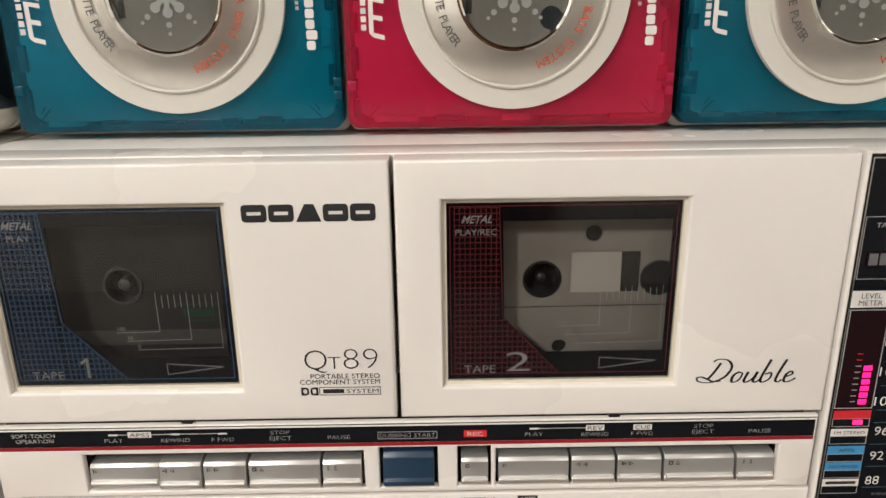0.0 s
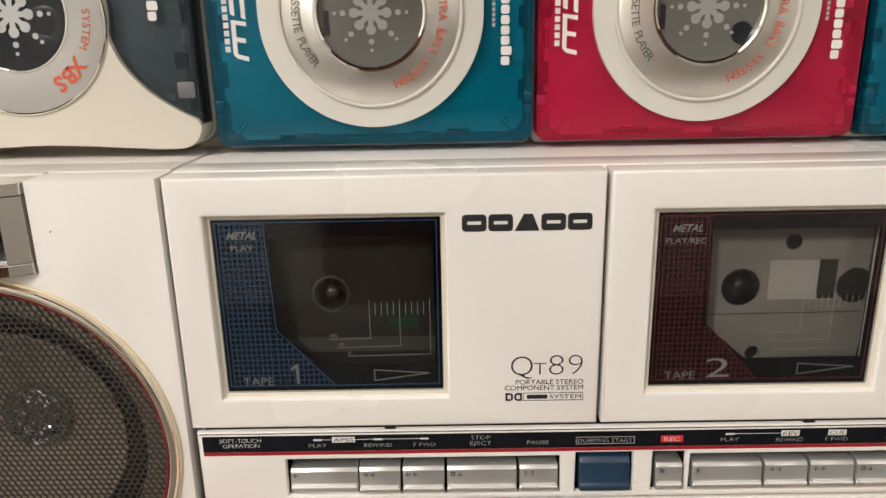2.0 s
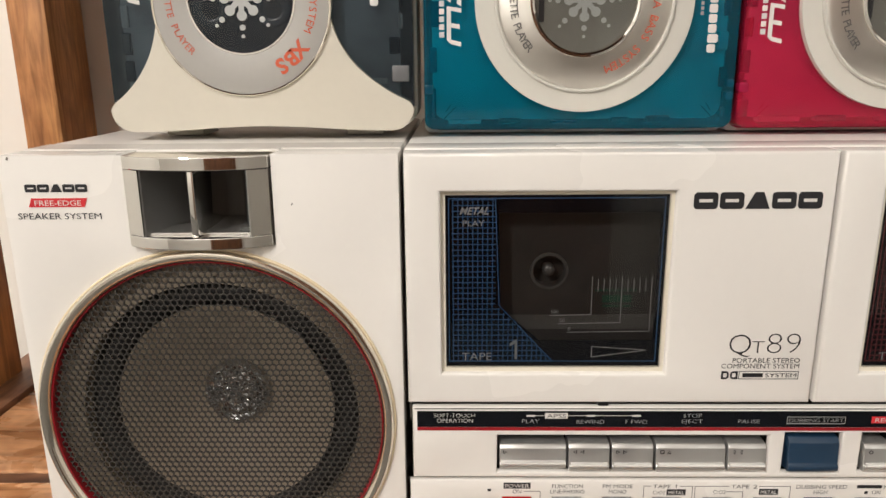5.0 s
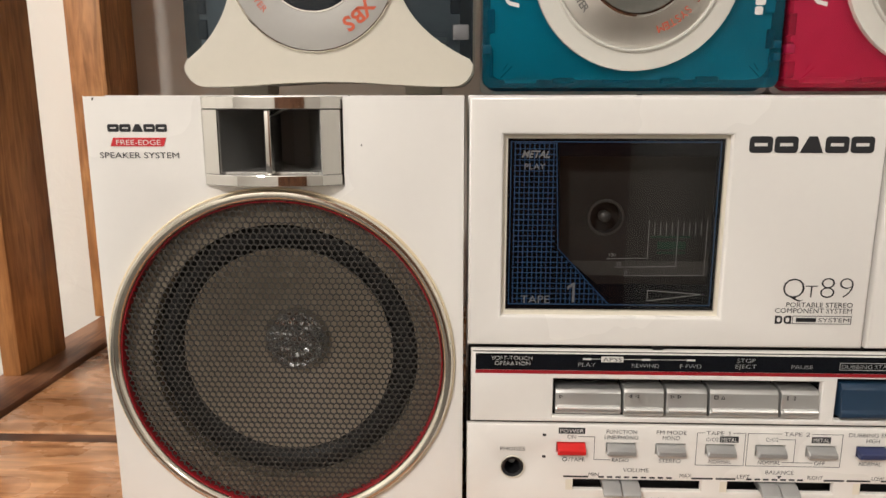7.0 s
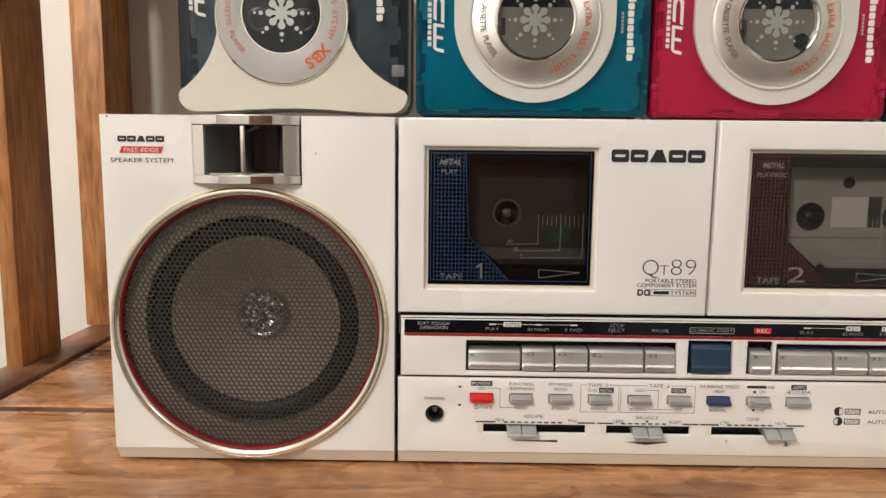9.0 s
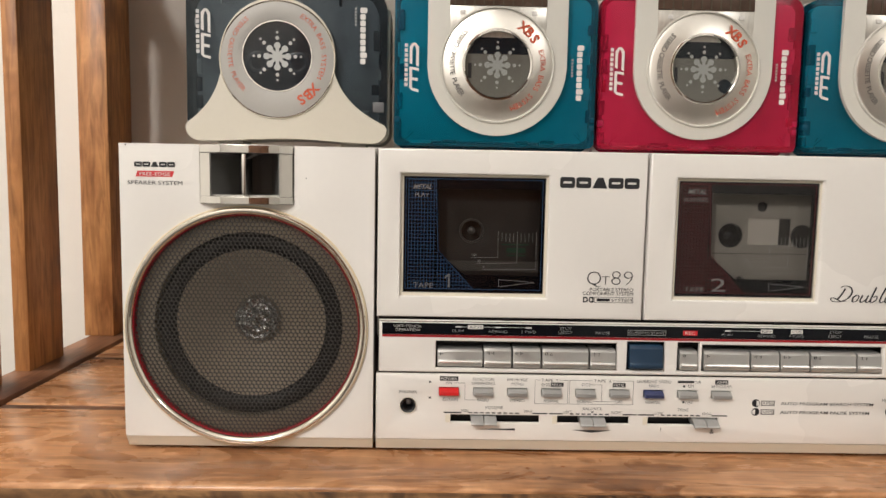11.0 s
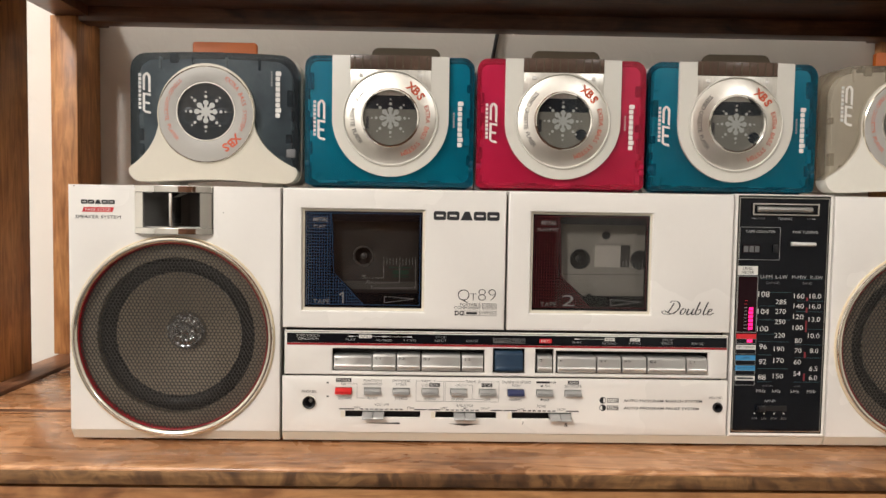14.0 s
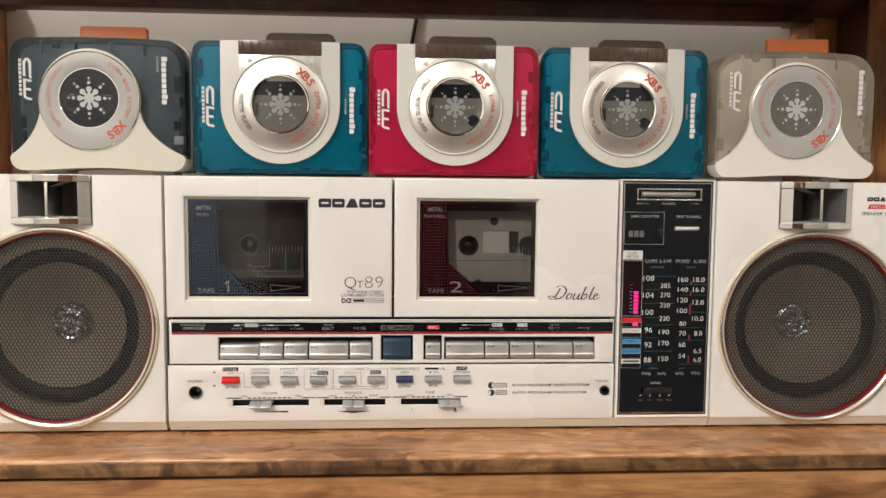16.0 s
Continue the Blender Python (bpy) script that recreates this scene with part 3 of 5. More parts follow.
def speaker(x0, logo_x, label, offset):
    x1 = x0 + 0.1415
    cx, cz, r = x0 + offset, 0.0683, 0.0678
    hx0, hx1, hz = x0 + 0.0442, x0 + 0.0968, 0.1380
    root = thing("loudspeaker_box", (cx, 0.08, SHELF), label, "loudspeaker", "boombox units")
    lip = BOX_Z1 - 0.0008
    outline = [(x0, 0.004), (x1, 0.004), (x1, lip), (hx1, lip), (hx1, hz), (hx0, hz), (hx0, lip), (x0, lip)]
    part("front_panel", plate(outline, [circle(cx, cz, 0.0655, 96)], 0.0, 0.0157, 0.0014, 3), WHITE, root)
    part("cabinet", box(x0 + 0.0003, x1 - 0.0003, 0.0342, BACK, BOX_Z0 + 0.002, BOX_Z1 - 0.0003, 0.0012), WHITE, root)
    part("side_wall", box(x0 + 0.0003, x0 + 0.004, 0.0162, 0.0340, BOX_Z0 + 0.002, BOX_Z1 - 0.0003), WHITE, root)
    part("side_wall", box(x1 - 0.004, x1 - 0.0003, 0.0162, 0.0340, BOX_Z0 + 0.002, BOX_Z1 - 0.0003), WHITE, root)
    part("top_wall", box(x0 + 0.0042, hx0 - 0.0002, 0.0162, 0.0340, 0.1600, BOX_Z1 - 0.0003), WHITE, root)
    part("top_wall", box(hx1 + 0.0002, x1 - 0.0042, 0.0162, 0.0340, 0.1600, BOX_Z1 - 0.0003), WHITE, root)
    part("bottom_wall", box(x0 + 0.0042, x1 - 0.0042, 0.0162, 0.0340, BOX_Z0 + 0.002, 0.001), WHITE, root)
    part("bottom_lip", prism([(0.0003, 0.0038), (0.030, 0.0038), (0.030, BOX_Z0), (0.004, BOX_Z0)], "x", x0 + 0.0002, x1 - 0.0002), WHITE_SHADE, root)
    for fx in (x0 + 0.02, x1 - 0.02):
        part("foot", box(fx - 0.006, fx + 0.006, 0.03, 0.042, SHELF, BOX_Z0 + 0.002, 0.0004), BLACK, root)
        part("foot", box(fx - 0.006, fx + 0.006, 0.13, 0.142, SHELF, BOX_Z0 + 0.003, 0.0004), BLACK, root)
    # woofer
    part("outer_ring", turned([(r + 0.0012, 0.0), (r + 0.0011, -0.0009), (r + 0.0008, -0.0012), (r + 0.0005, -0.0012), (r + 0.0004, 0.0)], cx, cz, 128), YELLOWED, root, "yellowed cream plastic ring")
    part("chrome_ring", turned([(r + 0.0004, -0.0004), (r + 0.0003, -0.0018), (r - 0.0004, -0.0027), (r - 0.0014, -0.0030), (r - 0.0024, -0.0027), (r - 0.0034, -0.0018), (r - 0.0040, -0.0006), (r - 0.0042, 0.004)], cx, cz, 128), CHAMPAGNE, root, "champagne coloured metal ring")
    part("red_ring", turned([(r - 0.0040, -0.0007), (r - 0.0041, -0.0009), (r - 0.0044, -0.0008), (r - 0.0045, 0.004)], cx, cz, 128), RED, root, "thin red trim ring")
    g = new("grille", GRILLE_MESH)
    g.location = (cx, 0.0006, cz)
    hang(g, root)
    tagged(g, "brown perforated metal grille")
    part("basket", turned([(0.0640, 0.0030), (0.0632, 0.0042), (0.0538, 0.0050), (0.0535, 0.013)], cx, cz), BASKET, root)
    part("surround", turned([(0.0538, 0.0112), (0.0522, 0.0098), (0.0500, 0.0092), (0.0470, 0.0096), (0.0446, 0.0110), (0.0430, 0.0130)], cx, cz), SURROUND, root, "black rubber surround")
    part("cone", turned([(0.0432, 0.0112), (0.031, 0.0178), (0.020, 0.0245), (0.0120, 0.0290), (0.004, 0.0310)], cx, cz, cap=True), CONE, root, "brown paper cone")
    part("dust_cap", crumpled(turned([(0.0140, 0.0268), (0.0137, 0.0250), (0.0128, 0.0236), (0.0116, 0.0230), (0.0100, 0.0240), (0.0074, 0.0229), (0.0052, 0.0236), (0.0030, 0.0232)], cx, cz, 48, cap=True)), CAP, root, "silver dust cap")
    # horn tweeter
    horn = part("horn_housing", box(hx0 + 0.0005, hx1 - 0.0005, 0.0290, 0.0335, hz + 0.0005, BOX_Z1 - 0.001), HORN_GREY, root, "dark horn throat")
    mx = (hx0 + hx1) / 2

    def arc_plate(z0, z1, back):
        """A chrome band with a flat facet at each end and a gently bowed middle."""
        half = hx1 - mx - 0.0006
        pts = [(mx - half, -0.0015)]
        for i in range(15):
            u = -1 + 2 * i / 14
            pts.append((mx + u * (half - 0.0065), -0.0052 - 0.0034 * (1 - u * u)))
        pts += [(mx + half, -0.0015), (mx + half, back), (mx - half, back)]
        return prism(pts, "z", z0, z1, 0.0003)

    part("top_plate", arc_plate(BOX_Z1 - 0.0054, BOX_Z1 - 0.0008, 0.0125), CHROME, root, "chrome plate over the horn").data.set_sharp_from_angle(angle=radians(9))
    part("top_wall", box(hx0, hx1, 0.0130, 0.0340, 0.1665, BOX_Z1 - 0.0003), WHITE, root)
    part("bottom_plate", arc_plate(hz + 0.0002, hz + 0.0044, 0.029), CHROME, root, "chrome plate under the horn").data.set_sharp_from_angle(angle=radians(9))
    part("divider", box(mx - 0.0011, mx + 0.0011, -0.0070, 0.0285, hz + 0.0045, BOX_Z1 - 0.0056, 0.0004), CHROME, root)
    for s in (-1, 1):
        e = mx + s * (hx1 - mx - 0.0008)
        i = e - s * 0.0064
        part("cheek", prism([(e, -0.0014), (i, -0.0050), (i + s * 0.0004, -0.0044), (mx + s * 0.0086, 0.0285), (e, 0.0285)], "z", hz + 0.0045, BOX_Z1 - 0.0056), CHROME, root, "chrome side strip").data.set_sharp_from_angle(angle=radians(9))
        part("throat_wall", prism([(i - s * 0.0001, -0.0042), (i - s * 0.0006, -0.0040), (mx + s * 0.0076, 0.0284), (mx + s * 0.0082, 0.0284)], "z", hz + 0.0046, BOX_Z1 - 0.0057), HORN_SHADE, root)
        part("throat_floor", prism([(mx + s * 0.0009, -0.002), (mx + s * 0.0190, -0.002), (mx + s * 0.0100, 0.028), (mx + s * 0.0009, 0.028)], "z", hz + 0.0045, hz + 0.0052), HORN_LIT, root)
    # print on the front
    wordmark(logo_x - 0.0114, logo_x + 0.0114, 0.1578, 0.1606, -0.0001, INK, root)
    mark([(logo_x - 0.0107, 0.1524), (logo_x + 0.0095, 0.1524), (logo_x + 0.0107, 0.1556), (logo_x - 0.0095, 0.1556)], -0.0001, INK_RED, root, "red_label")
    letters("FREE-EDGE", logo_x, 0.1539, 0.0019, -0.0003, INK_WHITE, root, 0.0168)
    letters("SPEAKER SYSTEM", logo_x, 0.1491, 0.0022, -0.0002, INK, root, 0.0302)
    return root


left_box = speaker(-0.1425, -0.1228, "white loudspeaker box with brown grille and chrome horn", 0.0696)
mark([(-0.0394, 0.1526), (-0.0389, 0.1527), (-0.0387, 0.1533), (-0.0390, 0.1535)], -0.0001, INK, left_box, "paint_chip")
mark([(-0.1392, 0.1694), (-0.1386, 0.1692), (-0.1383, 0.1702), (-0.1389, 0.1703)], -0.0001, TAUPE, left_box, "paint_chip")
speaker(0.3775, 0.4965, "white loudspeaker box with brown grille and chrome horn", 0.0722)

# ---- centre unit ----
deck = thing("cassette_receiver", (0.18, 0.08, SHELF), "cream white double cassette receiver standing between two loudspeakers", "boombox", "boombox units")
part("cabinet", box(0.0003, 0.3765, 0.0300, BACK, BOX_Z0 + 0.002, BOX_Z1 - 0.0003, 0.001), WHITE, deck)
part("top_wall", box(0.0003, 0.3765, 0.0120, 0.0298, 0.1600, BOX_Z1 - 0.0003, 0.0007), WHITE, deck)
part("cross_wall", box(0.0003, 0.3085, 0.0125, 0.0298, 0.0620, 0.0885), WHITE, deck)
part("dark_backing", box(0.0012, 0.3080, 0.0120, 0.0124, 0.0300, 0.0880), DARK, deck)
for fx in (0.03, 0.19, 0.35):
    part("foot", box(fx - 0.006, fx + 0.006, 0.03, 0.042, SHELF, BOX_Z0 + 0.003, 0.0004), BLACK, deck)
    part("foot", box(fx - 0.006, fx + 0.006, 0.13, 0.142, SHELF, BOX_Z0 + 0.003, 0.0004), BLACK, deck)


def cassette_door(x0, x1, gx0, number, sub, ink, cassette_kind):
    """A lift-up cassette door: white frame, printed smoked window, and the well with its cassette behind."""
    gx1, gz0, gz1 = gx0 + 0.0805, 0.0894, 0.1557
    S = 0.0805 / 864
    T = (gz1 - gz0) / 627

    def U(a):
        return gx0 + (a - 48) * S

    def V(b):
        return gz1 - (b - 85) * T

    door = part("cassette_door", plate(rect(x0, x1, 0.0757, BOX_Z1 - 0.0008), [rect(gx0 - 0.0014, gx1 + 0.0014, gz0 - 0.0018, gz1 + 0.0012)], 0.0, 0.0115, 0.0013, 3), WHITE, deck)
    part("window_rim", plate(rect(gx0 - 0.0015, gx1 + 0.0015, gz0 - 0.0019, gz1 + 0.0013), [rect(gx0 + 0.0003, gx1 - 0.0003, gz0 + 0.0003, gz1 - 0.0003)], 0.0027, 0.008), WHITE_SHADE, door)
    cut = [(U(258), V(150)), (U(268), V(492)), (U(425), V(612)), (U(878), V(612)), (U(880), V(150))]
    part("printed_mask", plate(rect(gx0, gx1, gz0, gz1), [cut], 0.0030, 0.0034), GLOSS_BLACK, door, "gloss black printed window mask")
    pane = part("pane", box(gx0 + 0.0001, gx1 - 0.0001, 0.0022, 0.0026, gz0 + 0.0001, gz1 - 0.0001), PANE, door, "smoked clear window")
    pane.visible_shadow = False
    y = 0.0029
    frame_mark(U(62), U(895), V(692), V(98), 0.0003, y, ink, door)
    lines = []
    step = 19.3
    for i in range(9):
        gx = 80 + i * step
        if gx < 250:
            lines.append((U(gx), V(690), U(gx), V(103)))
    for i in range(22):
        gx = 250 + (i + 0.55) * step
        if gx < 480:
            lines.append((U(gx), V(690), U(gx), V(495 + (gx - 265) * 190 / 215)))
    for i in range(31):
        gz = 104 + i * 19.5
        if gz <= 690:
            right = 247 if gz < 480 else 265 + max(0, gz - 495) * 215 / 190
            lines.append((U(76), V(gz), U(right), V(gz)))
    strokes(lines, y, 0.00028, ink, door, "printed_grid")
    strokes([(U(244), V(102), U(262), V(480)), (U(262), V(480), U(480), V(692))], y, 0.0003, ink, door, "printed_edge")
    letters("METAL", U(162), V(142), 0.0026, y - 0.0002, INK_GREY, door, 0.0105, shear=0.35, bold=0.02)
    letters(sub, U(160), V(185), 0.0022, y - 0.0002, INK_GREY, door, 0.0078 if len(sub) < 6 else 0.0142)
    letters("TAPE", U(174), V(672), 0.0031, y - 0.0002, INK_GREY, door, 0.0112, bold=-0.008)
    letters(number, U(322), V(645), 0.0078, y - 0.0002, INK_GREY, door, 0.0030 if number == "1" else 0.0088, bold=-0.008)
    scale = [(U(628 + i * 23.4), V(375 if i in (0, 5, 10) else 384), U(628 + i * 23.4), V(430)) for i in range(11)]
    scale += [(U(628), V(430), U(628), V(515)), (U(628), V(515), U(463), V(518)), (U(745), V(430), U(745), V(545)), (U(745), V(545), U(497), V(549)),
              (U(862), V(430), U(862), V(577)), (U(862), V(577), U(535), V(581))]
    strokes(scale, y, 0.00022, INK_GREY, door, "tape_scale")
    for s, a, b in (("100", 485, 503), ("50", 514, 536), ("0", 543, 568)):
        letters(s, U(a), V(b), 0.0014, y - 0.0002, INK_GREY, door)
    strokes([(U(637), V(635), U(855), V(649)), (U(855), V(649), U(637), V(675)), (U(637), V(675), U(637), V(635))], y, 0.00025, INK_GREY, door, "arrow_print")
    # the well and its cassette
    wx0, wx1, wz0, wz1 = gx0 - 0.001, gx1 + 0.001, 0.0882, 0.1590
    part("tape_well", join(box(wx0 - 0.001, wx1 + 0.001, 0.0278, 0.0290, wz0, wz1), box(wx0 - 0.0012, wx0 - 0.0002, 0.0117, 0.0277, wz0, wz1),
                           box(wx1 + 0.0002, wx1 + 0.0012, 0.0117, 0.0277, wz0, wz1), box(wx0, wx1, 0.0117, 0.0277, wz1 - 0.0008, wz1), box(wx0, wx1, 0.0117, 0.0277, wz0, wz0 + 0.0008)), DARK, deck)
    k0 = gx0 - 0.0017 if cassette_kind else gx0
    hx, hz, hr = k0 + (0.0364 if cassette_kind else 0.0393), 0.1245, 0.0068
    wz_lo, wz_hi = 0.1192, 0.1346
    shell = SHELL_GREY if cassette_kind else SHELL_BLACK
    tape = thing("cassette", (gx0 + 0.04, 0.018, 0.0904), "grey compact cassette behind a smoked window" if cassette_kind else "black compact cassette behind a smoked window", "cassette", "cassettes in the decks")
    c0, c1 = gx0 + 0.004, gx1 + 0.0007
    holes = [circle(hx, hz, hr, 40)]
    if cassette_kind:
        holes += [circle(k0 + 0.0544, 0.1415, 0.0030, 24), circle(k0 + 0.0435, 0.0978, 0.0028, 24), rect(k0 + 0.0467, k0 + 0.0716, wz_lo, wz_hi)]
    part("shell", plate(rrect(c0, c1, 0.0915, 0.1555, 0.002), holes, 0.0118, 0.0208, 0.0004), shell, tape)
    part("hub_hole", turned([(hr + 0.0003, 0.0116), (hr - 0.0004, 0.0114), (hr - 0.0005, 0.0173), (0.0008, 0.0174)], hx, hz, 40, cap=True), SURROUND if cassette_kind else SHELL_BLACK, tape)
    part("spindle", turned([(0.0022, 0.0172), (0.0022, 0.0128), (0.0014, 0.0120), (0.0004, 0.0118)], hx, hz, 24, cap=True), BLACK if cassette_kind else HORN_GREY, tape)
    if cassette_kind:
        part("tape_window", box(k0 + 0.0467, k0 + 0.0649, 0.0122, 0.0138, wz_lo, wz_hi), CASSETTE_REFLECTION, tape, "glossy cassette window, its pale reflection put into the colour")
        part("tape_pack", box(k0 + 0.0651, k0 + 0.0716, 0.0124, 0.0138, wz_lo, wz_hi), SHELL_BLACK, tape, "dark brown tape pack")
        part("hub_hole", turned([(0.0068, 0.0117), (0.0064, 0.0114), (0.0002, 0.0116)], k0 + 0.0785, hz, 40), SURROUND, tape)
        strokes([(c0 + 0.002, V(482), c1 - 0.001, V(478))], 0.0118, 0.0003, SHELL_BLACK, tape, "shell_joint")
        for a, b in ((k0 + 0.0544, 0.1415), (k0 + 0.0435, 0.0978)):
            part("guide_hole", turned([(0.0031, 0.0117), (0.0028, 0.0138), (0.0002, 0.0139)], a, b, 24, cap=True), SURROUND, tape)
    else:
        part("hub_rim", turned([(hr + 0.0004, 0.0118), (hr + 0.0002, 0.0110), (hr - 0.0006, 0.0110), (hr - 0.0008, 0.0118)], hx, hz, 40), HORN_GREY, tape)
        for i, (a, b, zz) in enumerate(((660, 830, 452), (690, 810, 484), (690, 810, 512))):
            mark(rect(U(a), U(b), V(zz + (14 if i == 1 else 4)), V(zz - (14 if i == 1 else 4))), 0.0117, INK_GREEN, tape, "label_bar")
        mark(rect(c0 + 0.004, c1 - 0.001, V(600), V(545)), 0.0117, HORN_GREY, tape, "label_band")
    return door


d1 = cassette_door(0.0008, 0.1522, 0.0151, "1", "PLAY", INK_BLUE, 0)
d2 = cassette_door(0.1538, 0.3080, 0.1708, "2", "PLAY/REC", INK_WINE, 1)
wordmark(0.1026, 0.1480, 0.1505, 0.1565, -0.0001, INK, d1)
letters("Q", 0.1240, 0.0998, 0.0080, -0.0002, INK, d1, 0.0080, name="model_lettering", bold=-0.020)
letters("T", 0.1306, 0.0985, 0.0050, -0.0002, INK, d1, 0.0046, name="model_lettering", bold=-0.020)
letters("89", 0.1400, 0.1000, 0.0084, -0.0002, INK, d1, 0.0122, name="model_lettering", bold=-0.026)
letters("PORTABLE STEREO", 0.1342, 0.0932, 0.0019, -0.0002, INK, d1, 0.0248)
letters("COMPONENT SYSTEM", 0.1322, 0.0909, 0.0019, -0.0002, INK, d1, 0.0288)
frame_mark(0.1246, 0.1467, 0.0856, 0.0888, 0.0002, -0.0001, INK, d1)
mark(rect(0.1260, 0.1335, 0.0864, 0.0880), -0.0001, INK, d1, "noise_reduction_mark")
letters("SYSTEM", 0.1402, 0.0872, 0.0016, -0.0002, INK, d1, 0.0115)
for a in (0.1181, 0.1214):
    mark(rrect(a, a + 0.0028, 0.0856, 0.0888, (0, 0.0012, 0.0012, 0) if a < 0.12 else (0.0012, 0, 0, 0.0012), 4), -0.0001, INK, d1, "noise_reduction_mark", [rrect(a + 0.0007, a + 0.0021, 0.0863, 0.0881, 0.0005, 3)])
# the flowing word on the second door


def script(strokes_mm, x, z, unit, slant, parent):
    """Handwriting: smooth strokes through a few points in letter units, broad in the downstrokes."""
    bms = []
    for pts in strokes_mm:
        p = [Vector((u + v * slant, v)) for u, v in pts]
        p = [p[0]] + p + [p[-1]]
        line = []
        for a, b, c, d in zip(p, p[1:], p[2:], p[3:]):
            for k in range(7):
                t = k / 7
                line.append(0.5 * ((2 * b) + (c - a) * t + (2 * a - 5 * b + 4 * c - d) * t * t + (3 * b - a - 3 * c + d) * t ** 3))
        line.append(p[-1])
        for a, b in zip(line, line[1:]):
            if (b - a).length < 1e-4:
                continue
            down = abs((b - a).normalized().y)
            w = (0.22 + 0.52 * down * (1 if b.y < a.y else 0.55)) * unit
            e = (b - a).normalized() * 0.06
            bms.append(plate(stroke(x + (a.x - e.x) * unit, z + (a.y - e.y) * unit, x + (b.x + e.x) * unit, z + (b.y + e.y) * unit, w), (), -0.0002, -0.0001))
    return part("script_lettering", join(*bms), INK, parent)


script([[(2.2, 6.6), (3.4, 7.4), (6.2, 7.0), (8.0, 4.8), (7.2, 2.0), (4.6, 0.4), (2.2, 0.2), (0.3, 0.6), (-0.6, 1.6), (0.6, 2.0), (2.6, 1.2), (4.6, 0.5), (6.6, 0.6)], [(4.4, 6.2), (3.6, 3.4), (2.6, 1.2)],
        [(10.6, 3.4), (9.4, 2.2), (9.8, 0.3), (11.4, 0.8), (11.8, 2.8), (10.6, 3.4)], [(13.3, 3.3), (13.0, 1.0), (13.7, 0.1), (15.2, 1.2), (15.9, 3.3)], [(15.9, 3.3), (15.6, 0.8), (16.4, 0.1), (17.4, 0.9)],
        [(18.2, 7.0), (17.7, 3.4), (17.6, 0.8), (18.6, 0.1), (20.1, 1.3), (19.8, 3.0), (18.3, 2.6)], [(22.6, 7.0), (22.0, 3.4), (21.9, 0.8), (22.8, 0.1), (23.6, 0.8)],
        [(24.2, 1.6), (25.9, 2.5), (25.4, 3.4), (24.3, 2.5), (24.3, 0.6), (25.5, 0.1), (27.4, 1.2)]], 0.2606, 0.0880, 0.00128, 0.30, d2)

# ---- key panel ----
slots = [(0.0348, 0.1392, 0.0460, 0.0618), (0.1450, 0.1668, 0.0460, 0.0630), (0.1742, 0.1868, 0.0460, 0.0630), (0.1885, 0.2940, 0.0460, 0.0618)]
keys_panel = part("key_panel", plate(rect(0.0022, 0.3072, 0.0436, 0.0738), [rect(*s) for s in slots], 0.0004, 0.0030, 0.0007, 2), WHITE, deck)
mark(rect(0.0040, 0.3062, 0.0655, 0.0722), 0.0004, GLOSS_BLACK, keys_panel, "black_band")
mark(rect(0.0040, 0.3062, 0.0640, 0.0654), 0.0004, RED, keys_panel, "red_stripe")
mark(rect(0.0030, 0.3066, 0.0729, 0.0734), 0.0004, CHROME, keys_panel, "bright_edge")


def key(x0, x1, z0=0.0470, z1=0.0584, out=0.0010, mat=KEY_SILVER, symbol="", name="key"):
    """A piano key: a sloping upper face, a round ridge near the bottom, a lip below."""
    p = [(0.0105, z0), (0.0008 - out, z0), (-out - 0.0002, z0 + 0.0012), (-out - 0.0002, z0 + 0.0024), (-out + 0.0004, z0 + 0.0029),
         (-out + 0.0009, z1 - 0.0017), (-out + 0.0020, z1 - 0.0004), (-out + 0.0036, z1), (0.0105, z1)]
    k = part(name, prism(p, "x", x0 + 0.0004, x1 - 0.0004, 0.00025), mat, deck)
    part("bright_ridge", prism([(-out - 0.0007, z0 + 0.0024), (-out - 0.0012, z0 + 0.0031), (-out - 0.0009, z0 + 0.0037), (-out + 0.0006, z0 + 0.0038), (-out + 0.0002, z0 + 0.0026)], "x", x0 + 0.0010, x1 - 0.0010), RIDGE, k)
    w, zc = 0.0016, z1 - 0.0030
    y = -out + 0.0012
    for i, c in enumerate(symbol):
        u = x0 + 0.0026 + i * 0.0027
        tri = {">": [(u - w / 2, zc - w / 2), (u + w / 2, zc), (u - w / 2, zc + w / 2)], "<": [(u + w / 2, zc - w / 2), (u + w / 2, zc + w / 2), (u - w / 2, zc)],
               "s": rect(u - w / 2, u + w / 2, zc - w / 2, zc + w / 2), "^": [(u - w / 2, zc - w / 2), (u + w / 2, zc - w / 2), (u, zc + w / 2)],
               "p": rect(u - w / 5, u + w / 5, zc - w / 2, zc + w / 2), "o": circle(u, zc, w / 2, 16)}[c]
        hole = [[(u + (a - u) * 0.62, zc + (b - zc) * 0.62) for a, b in tri]]
        mark(tri, y - 0.0008, INK, k, "key_symbol", hole)
    return k


